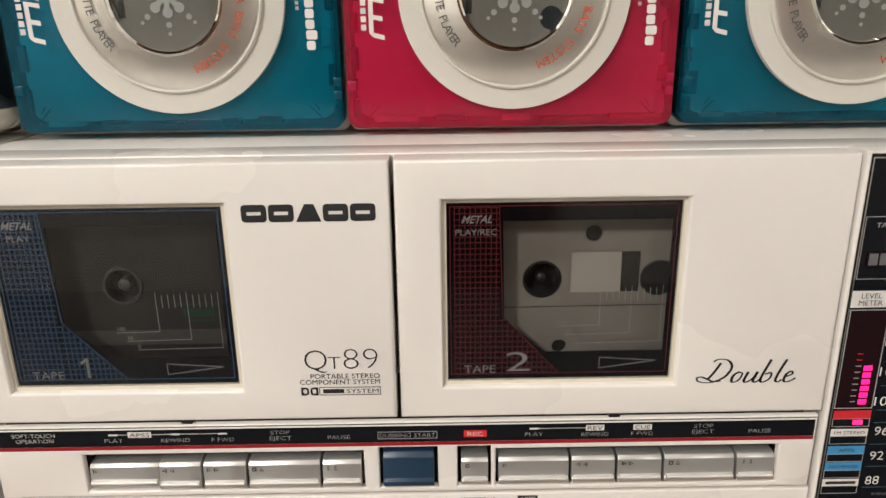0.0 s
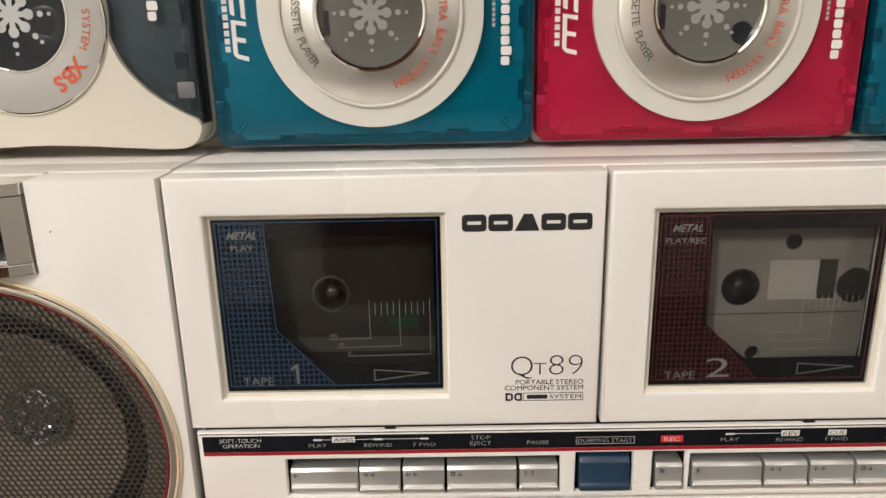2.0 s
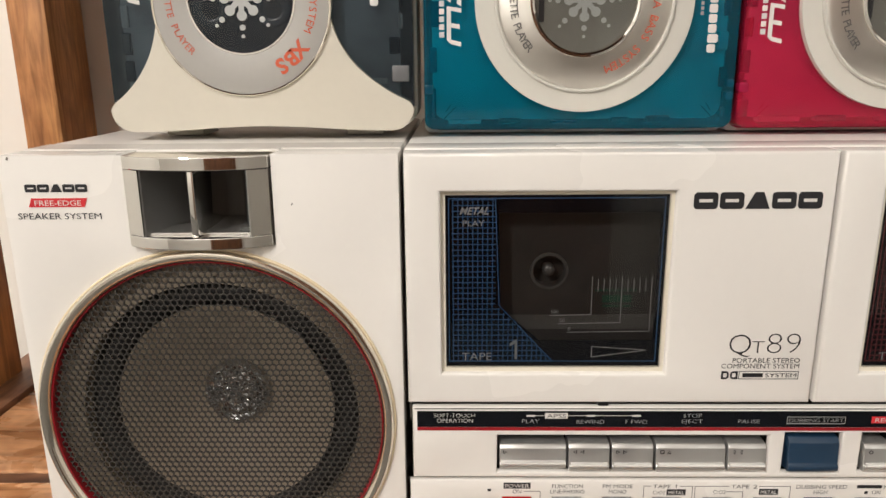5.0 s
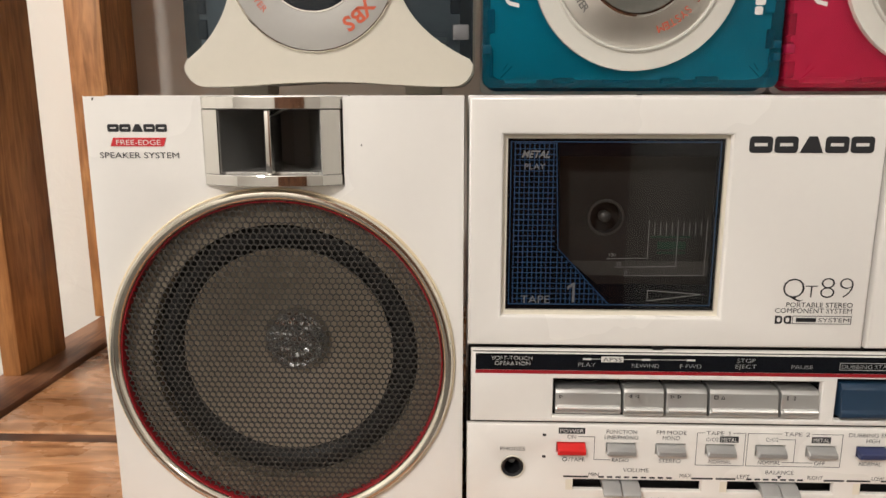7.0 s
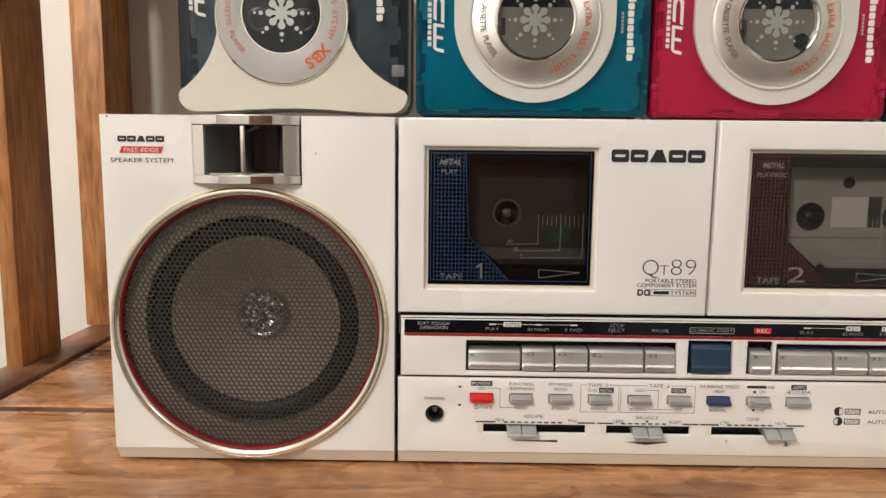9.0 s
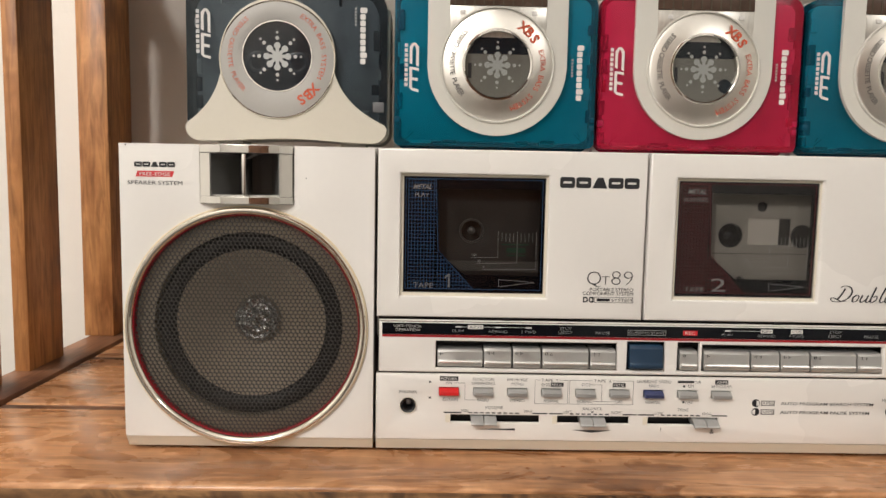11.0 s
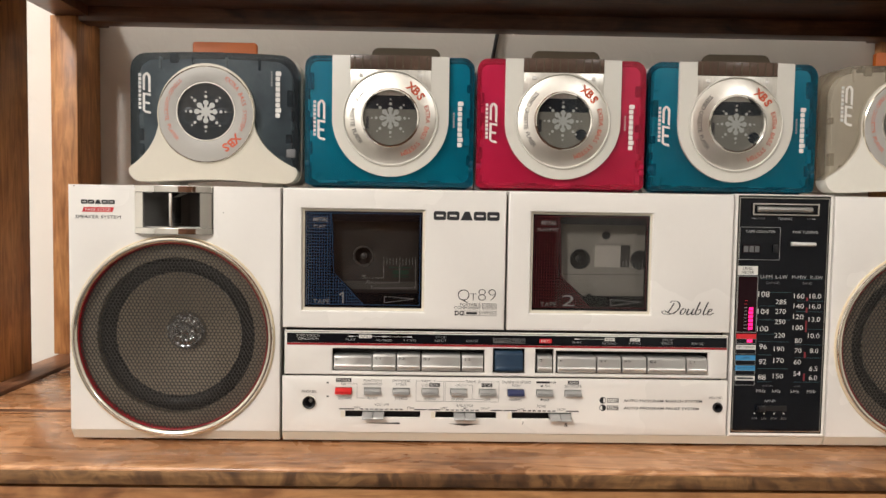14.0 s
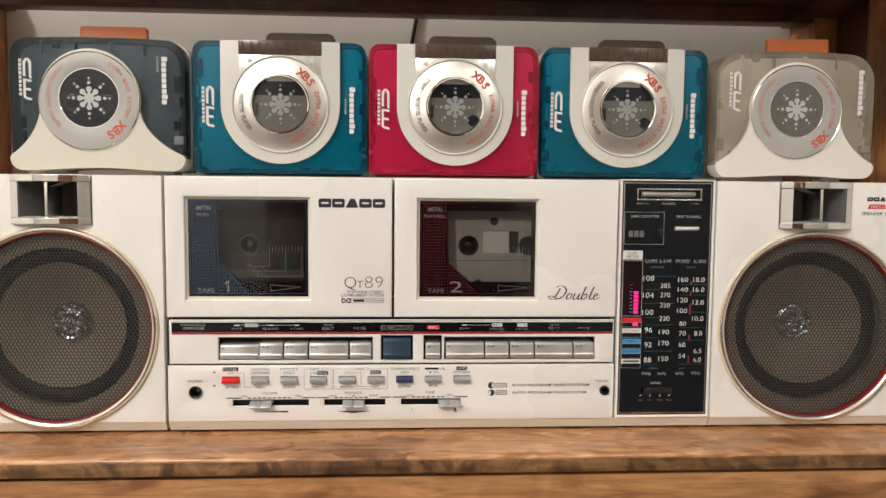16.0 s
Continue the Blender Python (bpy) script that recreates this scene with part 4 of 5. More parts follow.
key(0.0355, 0.0622, 0.0468, 0.0572, -0.0008, symbol=">", name="pressed_key")
for a, b, s in ((0.0622, 0.0786, "<<"), (0.0788, 0.0954, ">>"), (0.0957, 0.1230, "s^"), (0.1233, 0.1386, "pp"), (0.1752, 0.1860, "o"),
                (0.1892, 0.2162, ">"), (0.2165, 0.2335, "<<"), (0.2338, 0.2510, ">>"), (0.2513, 0.2782, "s^"), (0.2785, 0.2932, "pp")):
    key(a, b, symbol=s)
dub = part("dubbing_key", prism([(0.0105, 0.0472), (-0.0012, 0.0474), (-0.0022, 0.0484), (-0.0022, 0.0502), (-0.0012, 0.0508), (-0.0006, 0.0592), (0.0010, 0.0612), (0.0105, 0.0614)], "x", 0.1464, 0.1654, 0.0004), NAVY, deck, "dark blue dubbing start key")
for a, b, zz0, zz1 in slots:
    part("key_slot", box(a + 0.0001, b - 0.0001, 0.0111, 0.0118, zz0, zz1), DARK, keys_panel)

band = 0.0002
for s, x, z, w, m in (("SOFT-TOUCH", 0.0183, 0.0704, 0.0158, INK_WHITE), ("OPERATION", 0.0185, 0.0682, 0.0138, INK_WHITE), ("PLAY", 0.0475, 0.0680, 0.0066, INK_WHITE), ("REWIND", 0.0703, 0.0678, 0.0105, INK_WHITE),
                      ("F FWD", 0.0878, 0.0678, 0.0082, INK_WHITE), ("STOP", 0.1090, 0.0704, 0.0070, INK_WHITE), ("EJECT", 0.1090, 0.0680, 0.0080, INK_WHITE), ("PAUSE", 0.1305, 0.0680, 0.0082, INK_WHITE),
                      ("DUBBING START", 0.1558, 0.0684, 0.0205, INK_GREY), ("PLAY", 0.2025, 0.0680, 0.0066, INK_WHITE), ("REWIND", 0.2250, 0.0676, 0.0100, INK_WHITE), ("F FWD", 0.2425, 0.0676, 0.0082, INK_WHITE),
                      ("STOP", 0.2650, 0.0704, 0.0070, INK_WHITE), ("EJECT", 0.2650, 0.0680, 0.0080, INK_WHITE), ("PAUSE", 0.2860, 0.0680, 0.0082, INK_WHITE)):
    letters(s, x, z, 0.00165, band, m if s in ("SOFT-TOUCH", "OPERATION") else INK_GREY, keys_panel, w, bold=-0.018)
frame_mark(0.1448, 0.1668, 0.0669, 0.0699, 0.0002, 0.00035, INK_GREY, keys_panel)
for x0, x1 in ((0.0459, 0.0492), (0.0688, 0.0720), (0.0862, 0.0894), (0.2008, 0.2042)):
    mark(rect(x0, x1, 0.0699, 0.0706), 0.00035, INK_WHITE, keys_panel, "printed_bar")
for text, x, w in (("APSS", 0.0573, 0.0074), ("REV", 0.2250, 0.0056), ("CUE", 0.2425, 0.0056)):
    mark(rect(x - w / 2 - 0.0006, x + w / 2 + 0.0006, 0.0691, 0.0714), 0.00035, INK_WHITE, keys_panel, "printed_bar")
    letters(text, x, 0.07025, 0.0016, 0.0001, INK, keys_panel, w)
strokes([(0.0490, 0.0703, 0.0890, 0.0703), (0.2042, 0.0703, 0.2230, 0.0703)], 0.00037, 0.00018, INK_WHITE, keys_panel)
mark(rect(0.1766, 0.1850, 0.0672, 0.0700), 0.00035, INK_RED, keys_panel, "red_label")
letters("REC", 0.1808, 0.0686, 0.0017, 0.0001, INK_WHITE, keys_panel, 0.0058)

# ---- lower control panel ----
SLIDES = ((0.0440, 0.0955, 0.0632), (0.1060, 0.1480, 0.1262), (0.1588, 0.2000, 0.1920))
low = part("control_panel", plate(rect(0.0008, 0.3080, 0.0036, 0.0424),
           [circle(0.0193, 0.0240, 0.0046, 40), circle(0.3015, 0.0236, 0.0034, 32)] + [rect(a, b, 0.0141, 0.0186) for a, b, c in SLIDES]
           + [rect(0.0428 + 0.01975 * i - 0.0058, 0.0428 + 0.01975 * i + 0.0058, 0.0301, 0.0347) for i in range(9)], 0.0006, 0.0028, 0.0005, 2), WHITE, deck)
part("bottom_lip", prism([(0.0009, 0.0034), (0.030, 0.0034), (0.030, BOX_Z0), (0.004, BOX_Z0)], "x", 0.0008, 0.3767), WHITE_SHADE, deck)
part("panel_backing", box(0.002, 0.307, 0.0107, 0.0118, 0.006, 0.041), DARK, deck)
part("headphone_socket", turned([(0.0046, 0.0004), (0.0042, 0.0000), (0.0033, 0.0004), (0.0030, 0.0018), (0.0029, 0.010), (0.0003, 0.0104)], 0.0193, 0.0240, 40, cap=True), BLACK, deck, "black headphone socket")
part("socket_ring", turned([(0.0049, 0.0004), (0.0048, -0.0002), (0.0046, -0.0002), (0.0045, 0.0004)], 0.0193, 0.0240, 40), WHITE_SHADE, deck)
part("socket_pin", turned([(0.0014, 0.009), (0.0014, 0.006), (0.0003, 0.0056)], 0.0193, 0.0240, 16, cap=True), SILVER, deck)
part("microphone_socket", turned([(0.0035, 0.0004), (0.0032, -0.0004), (0.0023, -0.0002), (0.0020, 0.0030), (0.0020, 0.010), (0.0003, 0.0104)], 0.3015, 0.0236, 32, cap=True), BLACK, deck, "black microphone socket")


def switch(x, mat):
    """A push switch that stands out of the panel, its upper face sloping."""
    a, b = x - 0.0056, x + 0.0056
    knob = part("switch", prism([(0.010, 0.0306), (-0.0018, 0.0304), (-0.0025, 0.0308), (-0.0025, 0.0320), (-0.0020, 0.0325), (0.0004, 0.0342), (0.010, 0.0344)], "x", a, b, 0.0003), mat, deck)
    part("switch_ridge", prism([(-0.0020, 0.0324), (-0.0029, 0.0322), (-0.0029, 0.0327), (-0.0018, 0.0331)], "x", a + 0.0004, b - 0.0004), mat, knob)
    return knob


for i in range(9):
    switch(0.0428 + 0.01975 * i, RED_KEY if i == 0 else NAVY_SW if i == 6 else SILVER_KNOB)
for a, b, c in SLIDES:
    part("slide_slot", box(a + 0.0002, b - 0.0002, 0.0060, 0.0104, 0.0142, 0.0185), BLACK, deck)
    mark(rect(a - 0.0030, a - 0.0002, 0.0140, 0.0187), 0.0006, WHITE_SHADE, low, "slot_end")
    for q in (-1, 1):
        u0, u1 = (c - 0.0074, c - 0.0002) if q < 0 else (c + 0.0002, c + 0.0074)
        bm = prism([(0.0085, 0.0152), (-0.0012, 0.0144), (-0.0040, 0.0137), (-0.0048, 0.0142), (-0.0044, 0.0152), (-0.0004, 0.0176), (0.0085, 0.0181)], "x", u0, u1, 0.0003)
        part("slide_knob", bm, SILVER_KNOB, deck)

P = 0.0004
labels = [("PHONES", 0.0193, 0.0318, 0.0100), ("FUNCTION", 0.0626, 0.0398, 0.0120), ("LINE/PHONO", 0.0626, 0.0374, 0.0134), ("FM MODE", 0.0823, 0.0398, 0.0118), ("MONO", 0.0823, 0.0374, 0.0068),
          ("ON", 0.0428, 0.0374, 0.0034), ("/TAPE", 0.0450, 0.0275, 0.0066), ("RADIO", 0.0626, 0.0275, 0.0066), ("STEREO", 0.0823, 0.0275, 0.0086), ("TAPE", 0.0995, 0.0398, 0.0070), ("1", 0.1050, 0.0398, 0.0008),
          ("CrO2", 0.0985, 0.0371, 0.0048), ("NORMAL", 0.1022, 0.0275, 0.0088), ("TAPE", 0.1300, 0.0398, 0.0070), ("2", 0.1358, 0.0398, 0.0016), ("CrO2", 0.1220, 0.0374, 0.0048), ("NORMAL", 0.1216, 0.0275, 0.0088),
          ("OFF", 0.1414, 0.0275, 0.0042), ("DUBBING SPEED", 0.1615, 0.0398, 0.0196), ("HIGH", 0.1613, 0.0374, 0.0052), ("NORMAL", 0.1613, 0.0275, 0.0086), ("NR", 0.1872, 0.0398, 0.0034), ("ON", 0.1828, 0.0374, 0.0032),
          ("OFF", 0.1822, 0.0275, 0.0042), ("SET/CLEAR", 0.2008, 0.0374, 0.0118), ("VOLUME", 0.0690, 0.0232, 0.0104), ("BALANCE", 0.1262, 0.0232, 0.0112), ("TONE", 0.1790, 0.0232, 0.0064),
          ("MIN", 0.0522, 0.0211, 0.0040), ("MAX", 0.0890, 0.0211, 0.0046), ("LEFT", 0.1120, 0.0211, 0.0050), ("RIGHT", 0.1404, 0.0211, 0.0060), ("LOW", 0.1650, 0.0211, 0.0046), ("HIGH", 0.1930, 0.0211, 0.0050),
          ("AUTO PROGRAM SEARCH SYSTEM", 0.2632, 0.0278, 0.0545), ("AUTO PROGRAM PAUSE SYSTEM", 0.2622, 0.0226, 0.0524), ("MIX MIC", 0.3000, 0.0305, 0.0092), ("APSS", 0.2285, 0.0278, 0.0068), ("APPS", 0.2285, 0.0226, 0.0068)]
for s, x, z, w in labels:
    letters(s, x, z, 0.0017 if len(s) < 14 else 0.0018, P, INK, low, w, bold=-0.006 if len(s) < 20 else 0.006)
for text, x, z, w in (("POWER", 0.0428, 0.0399, 0.0094), ("METAL", 0.1052, 0.0371, 0.0062), ("METAL", 0.1412, 0.0374, 0.0062), ("APPS", 0.2008, 0.0399, 0.0064)):
    mark(rect(x - w / 2 - 0.0006, x + w / 2 + 0.0006, z - 0.0013, z + 0.0013), 0.0006, INK, low, "printed_bar")
    letters(text, x, z, 0.0016, 0.0003, INK_WHITE, low, w)
mark(rect(0.1752, 0.1848, 0.0391, 0.0405), 0.0006, INK, low, "noise_reduction_mark")
mark(circle(0.0403, 0.0275, 0.0010, 20), 0.0006, INK, low, "standby_mark", [circle(0.0403, 0.0275, 0.0007, 20)])
for z in (0.0374, 0.0280):
    mark(rect(0.0312, 0.0326, z, z + 0.0010), 0.0006, INK, low, "printed_bar")
    mark(rect(0.1784, 0.1796, z - 0.0008, z + 0.0004), 0.0006, INK, low, "printed_bar")
frame_lines = [(0.0455, 0.0374, 0.0520, 0.0374), (0.0520, 0.0374, 0.0520, 0.0275), (0.0520, 0.0275, 0.0585, 0.0275), (0.0925, 0.0398, 0.0955, 0.0398), (0.0925, 0.0398, 0.0925, 0.0258), (0.0925, 0.0258, 0.1115, 0.0258),
               (0.1115, 0.0258, 0.1115, 0.0398), (0.1115, 0.0398, 0.1066, 0.0398), (0.1125, 0.0398, 0.1258, 0.0398), (0.1125, 0.0398, 0.1125, 0.0258), (0.1125, 0.0258, 0.1495, 0.0258), (0.1495, 0.0258, 0.1495, 0.0398), (0.1495, 0.0398, 0.1374, 0.0398),
               (0.1248, 0.0374, 0.1312, 0.0374), (0.1312, 0.0374, 0.1312, 0.0275), (0.1265, 0.0275, 0.1388, 0.0275)]
for a, b in ((0, 3), (3, 8), (8, 13), (13, 16)):
    strokes(frame_lines[a:b], 0.0006, 0.00018, INK, low)
dashes = []
for a, b, n0, n1 in ((0.0400, 0.1000, 0.0500, 0.0915), (0.1012, 0.1520, 0.1090, 0.1440), (0.1530, 0.2050, 0.1622, 0.1960)):
    dashes += [(a, 0.0199, n0, 0.0199), (n1, 0.0199, b, 0.0199)]
    u = n0 + 0.0042
    while u + 0.0030 < n1 - 0.0042:
        dashes.append((u, 0.0199, u + 0.0022, 0.0199))
        u += 0.0034
strokes(dashes, 0.0006, 0.0007, INK, low, "slider_scale")
mark([(0.0580, 0.0102), (0.0815, 0.0096), (0.0815, 0.0108)], 0.0006, INK, low, "volume_wedge")
mark([(0.1150, 0.0104), (0.1262, 0.0088), (0.1375, 0.0104)], 0.0006, INK, low, "balance_wedge")
mark([(0.1262, 0.0203), (0.1252, 0.0216), (0.1272, 0.0216)], 0.0006, INK, low, "centre_mark")
letters("?", 0.1665, 0.0112, 0.0024, P, INK, low, name="clef_mark")
letters("&", 0.1965, 0.0105, 0.0028, P, INK, low, name="clef_mark")
for z in (0.0278, 0.0226):
    mark(circle(0.2215, z, 0.0023, 28), 0.0006, INK, low, "program_mark")
    mark([(0.2218, z - 0.0016), (0.2232, z - 0.0012), (0.2235, z), (0.2232, z + 0.0012), (0.2218, z + 0.0016)] if z > 0.025 else [(0.2212, z + 0.0016), (0.2198, z + 0.0012), (0.2195, z), (0.2198, z - 0.0012), (0.2212, z - 0.0016)], 0.00045, INK_WHITE, low, "program_mark")
    frame_mark(0.2246, 0.2324, z - 0.0015, z + 0.0015, 0.0004, 0.0006, INK, low)

# ---- tuner ----
tuner = part("tuner_bezel", plate(rect(0.3094, 0.3766, 0.0036, BOX_Z1), [rect(0.3110, 0.3748, 0.0058, 0.1704)], 0.0, 0.0115, 0.0008, 2), WHITE, deck)
part("tuner_panel", box(0.3111, 0.3747, 0.0012, 0.0110, 0.0059, 0.1703), GLOSS_BLACK, tuner, "gloss black tuner panel")
Q = 0.0012
frame_mark(0.3119, 0.3739, 0.0069, 0.1693, 0.0005, Q, CHROME, tuner, "bright_frame")
part("tuning_frame", plate(rect(0.3206, 0.3664, 0.1571, 0.1654), [rect(0.3216, 0.3654, 0.1581, 0.1644)], -0.0004, 0.0011, 0.0002), CHROME, tuner, "bright frame round the tuning wheel")
part("tuning_wheel", prism([(0.0010, 0.1594), (-0.0016, 0.1600), (-0.0026, 0.1613), (-0.0016, 0.1626), (0.0010, 0.1632)], "x", 0.3240, 0.3612, 0.0002), KEY_SILVER, tuner)
part("fine_tuning_wheel", join(prism([(0.0010, 0.1362), (-0.0012, 0.1366), (-0.0018, 0.1377), (-0.0012, 0.1388), (0.0010, 0.1392)], "x", 0.3480, 0.3648, 0.0003)), RIDGE, tuner)
frame_mark(0.3128, 0.3408, 0.1265, 0.1490, 0.0002, Q, INK_GREY, tuner)
part("counter_window", box(0.3152, 0.3270, 0.0008, 0.00115, 0.1312, 0.1366), METER_BACK, tuner)
for i in range(3):
    part("counter_digit", box(0.3158 + i * 0.0038, 0.3188 + i * 0.0038, 0.0005, 0.00075, 0.1318, 0.1360), INK_DIM, tuner)
part("counter_button", box(0.3362, 0.3392, -0.0002, 0.0011, 0.1318, 0.1372, 0.0003), BLACK, tuner)
mark(rect(0.3124, 0.3262, 0.1160, 0.1222), Q, INK_WHITE, tuner, "pale_label")
letters("LEVEL", 0.3193, 0.1204, 0.0019, Q - 0.0003, INK, tuner, 0.0072)
letters("METER", 0.3193, 0.1178, 0.0019, Q - 0.0003, INK, tuner, 0.0084)
part("meter_window", box(0.3126, 0.3262, 0.0007, 0.00115, 0.0765, 0.1152), METER_BACK, tuner, "dark red level meter window")
frame_mark(0.3124, 0.3264, 0.0763, 0.1154, 0.0003, 0.0007, INK_GREY, tuner)
for i in range(6):
    part("level_light", box(0.3206, 0.3236, 0.0002, 0.0006, 0.0782 + i * 0.0027, 0.0802 + i * 0.0027, 0.0002), LED_ON, tuner, "lit pink level light")
for i in range(9):
    part("level_mark", plate(rect(0.3176, 0.3196, 0.0790 + i * 0.0024, 0.0793 + i * 0.0024), (), 0.0005, 0.0006), INK_RED if i > 6 else INK_GREY, tuner)
for z0, z1, m in ((0.0718, 0.0752, INK_RED), (0.0645, 0.0675, INK_WHITE), (0.0568, 0.0602, INK_SKY), (0.0497, 0.0531, INK_SKY), (0.0428, 0.0458, INK_WHITE)):
    mark(rect(0.3130, 0.3268, z0, z1), Q, m, tuner, "indicator_label")
    frame_mark(0.3130, 0.3268, z0 - 0.0034, z0, 0.00018, Q, INK_GREY, tuner)
letters("FM STEREO", 0.3199, 0.0660, 0.0013, Q - 0.0003, INK, tuner, 0.0115)
letters("APPS", 0.3199, 0.0585, 0.0013, Q - 0.0003, INK, tuner, 0.0060)
letters("REC/PAUSE", 0.3199, 0.0514, 0.0012, Q - 0.0003, INK, tuner, 0.0110)
mark(rect(0.3142, 0.3256, 0.0437, 0.0449), Q - 0.0002, INK, tuner, "noise_reduction_mark")
part("indicator_light", box(0.3204, 0.3240, 0.0006, 0.0011, 0.0694, 0.0713, 0.0002), LED_RED, tuner, "lit red indicator light")
dial = [("108", 0.331, 0.103), ("104", 0.331, 0.091), ("100", 0.331, 0.079), ("96", 0.3318, 0.0665), ("92", 0.3318, 0.056), ("88", 0.3318, 0.0452),
        ("285", 0.343, 0.0978), ("270", 0.343, 0.0912), ("250", 0.343, 0.084), ("220", 0.343, 0.0746), ("190", 0.343, 0.065), ("170", 0.343, 0.057), ("150", 0.343, 0.046),
        ("160", 0.3555, 0.102), ("140", 0.3555, 0.095), ("120", 0.3555, 0.0876), ("100", 0.3555, 0.080), ("80", 0.3562, 0.071), ("70", 0.3562, 0.064), ("60", 0.3562, 0.056), ("54", 0.3562, 0.048),
        ("18.0", 0.3668, 0.102), ("16.0", 0.3668, 0.095), ("13.0", 0.3668, 0.086), ("10.0", 0.3668, 0.0745), ("8.0", 0.3675, 0.064), ("6.5", 0.3675, 0.0515), ("6.0", 0.3675, 0.0452)]
for s, x, z in dial:
    letters(s, x, z, 0.0037 if x < 0.335 else 0.0033, Q - 0.0002, INK_WHITE, tuner, (0.0026 if x < 0.335 else 0.0024) * len(s.replace(".", "")) + (0.0008 if "." in s else 0), name="dial_number", bold=-0.006)
for s, x, z, h, w in (("U-FM", 0.3322, 0.1150, 0.0024, 0.0082), ("L-LW", 0.3428, 0.1150, 0.0024, 0.0082), ("M-MW", 0.3550, 0.1150, 0.0024, 0.0098), ("K-SW", 0.3672, 0.1150, 0.0024, 0.0086),
                      ("MHz", 0.3314, 0.0355, 0.0022, 0.0064), ("kHz", 0.3424, 0.0355, 0.0022, 0.0058), ("kHz", 0.3552, 0.0355, 0.0022, 0.0058), ("MHz", 0.3670, 0.0355, 0.0022, 0.0064)):
    letters(s, x, z, h, Q - 0.0002, INK_GREY, tuner, w)
for s, x, z, h, w in (("TAPE COUNTER", 0.3270, 0.1460, 0.0018, 0.0206), ("FINE TUNING", 0.3580, 0.1460, 0.0018, 0.0172), ("TUNING", 0.3434, 0.1550, 0.0018, 0.0098), ("DOWN", 0.3265, 0.1550, 0.0014, 0.0058), ("UP", 0.3602, 0.1550, 0.0014, 0.0028),
                      ("CHANNEL", 0.3370, 0.1108, 0.0015, 0.0098), ("BAND", 0.3610, 0.1108, 0.0015, 0.0066), ("KANAL", 0.3362, 0.0392, 0.0013, 0.0070), ("x10", 0.3564, 0.0392, 0.0013, 0.0040), ("BAND", 0.3382, 0.0286, 0.0017, 0.0074),
                      ("FM", 0.3276, 0.0162, 0.0016, 0.0036), ("LW", 0.3344, 0.0162, 0.0016, 0.0036), ("MW", 0.3414, 0.0162, 0.0016, 0.0044), ("SW", 0.3482, 0.0162, 0.0016, 0.0042)):
    letters(s, x, z, h, Q - 0.0002, INK_GREY if h > 0.00165 else INK_DIM, tuner, w)
for a, b, c, d in ((0.3210, 0.3235, 0.1548, 0.1552), (0.3622, 0.3646, 0.1548, 0.1552)):
    mark(rect(a, b, c, d), Q, INK_GREY, tuner, "printed_arrow")
strokes([(0.3285, z, 0.3500 if i % 2 else 0.3390, z) for i, z in enumerate((0.1135, 0.1042, 0.0948, 0.0852, 0.0752, 0.0700, 0.0608, 0.0512, 0.0420))]
        + [(0.3540, z, 0.3725, z) for z in (0.1135, 0.0985, 0.0912, 0.0790, 0.0680, 0.0590, 0.0420)], Q, 0.00018, INK_TEAL, tuner, "dial_lines")
strokes([(0.3612, a, 0.3612, b) for a, b in ((0.0985, 0.1010), (0.0905, 0.0940), (0.0770, 0.0850), (0.0590, 0.0630), (0.0430, 0.0480))], Q, 0.0012, INK_WINE, tuner, "dial_band")
part("band_slot", box(0.3292, 0.3500, 0.0010, 0.00115, 0.0215, 0.0252), SURROUND, tuner)
part("band_knob", box(0.3290, 0.3340, -0.0022, 0.0009, 0.0214, 0.0253, 0.0004), BLACK, tuner)
for x in (0.3276, 0.3344, 0.3414, 0.3482):
    mark(circle(x, 0.0196, 0.0005, 12), Q, INK_WHITE, tuner, "dot_mark")
for x in (0.075, 0.232):
    part("door_catch", box(x - 0.002, x + 0.002, 0.0010, 0.0100, 0.0741, 0.0756), SURROUND, deck)


# ---- cassette players on top ----
TOP = 0.1718


def ring_letters(text, cx, cz, r, a0, a1, height, y, mat, parent, outward=True, bold=0.0):
    """Writing along a circle, from a0 to a1 degrees clockwise from the top, one part for the whole word."""
    bms = []
    chars = [(i, c) for i, c in enumerate(text) if c != " "]
    root = None
    for i, c in chars:
        a = a0 + (a1 - a0) * (i + 0.5) / len(text)
        o = letters(c, cx + r * math.sin(radians(a)), cz + r * math.cos(radians(a)), height, y, mat, parent, turn=a if outward else a + 180, bold=bold)
        b = bmesh.new()
        b.from_mesh(o.data)
        bms.append(b)
        bpy.data.objects.remove(o)
    return part("lettering", join(*bms), mat, parent)


def snowflake(cx, cz, y, mat, parent, s=1.0):
    bms = []
    for k in range(8):
        a = radians(45 * k)
        def at(r):
            return cx + r * math.sin(a) * s, cz + r * math.cos(a) * s
        bms.append(plate(circle(*at(0.0062), 0.0019 * s, 16), (), y - 0.0001, y))
        bms.append(plate(stroke(*at(0.0018), *at(0.0060), 0.0020 * s), (), y - 0.00015, y - 0.00005))
        bms.append(plate(circle(*at(0.0105 if k % 2 == 0 else 0.0108), 0.0011 * s, 12), (), y - 0.0001, y))
        bms.append(plate(circle(*at(0.0137), 0.0007 * s, 10), (), y - 0.0001, y))
    bms.append(plate(circle(cx, cz, 0.0030 * s, 20), (), y - 0.0002, y - 0.0001))
    return part("snowflake_print", join(*bms), mat, parent)


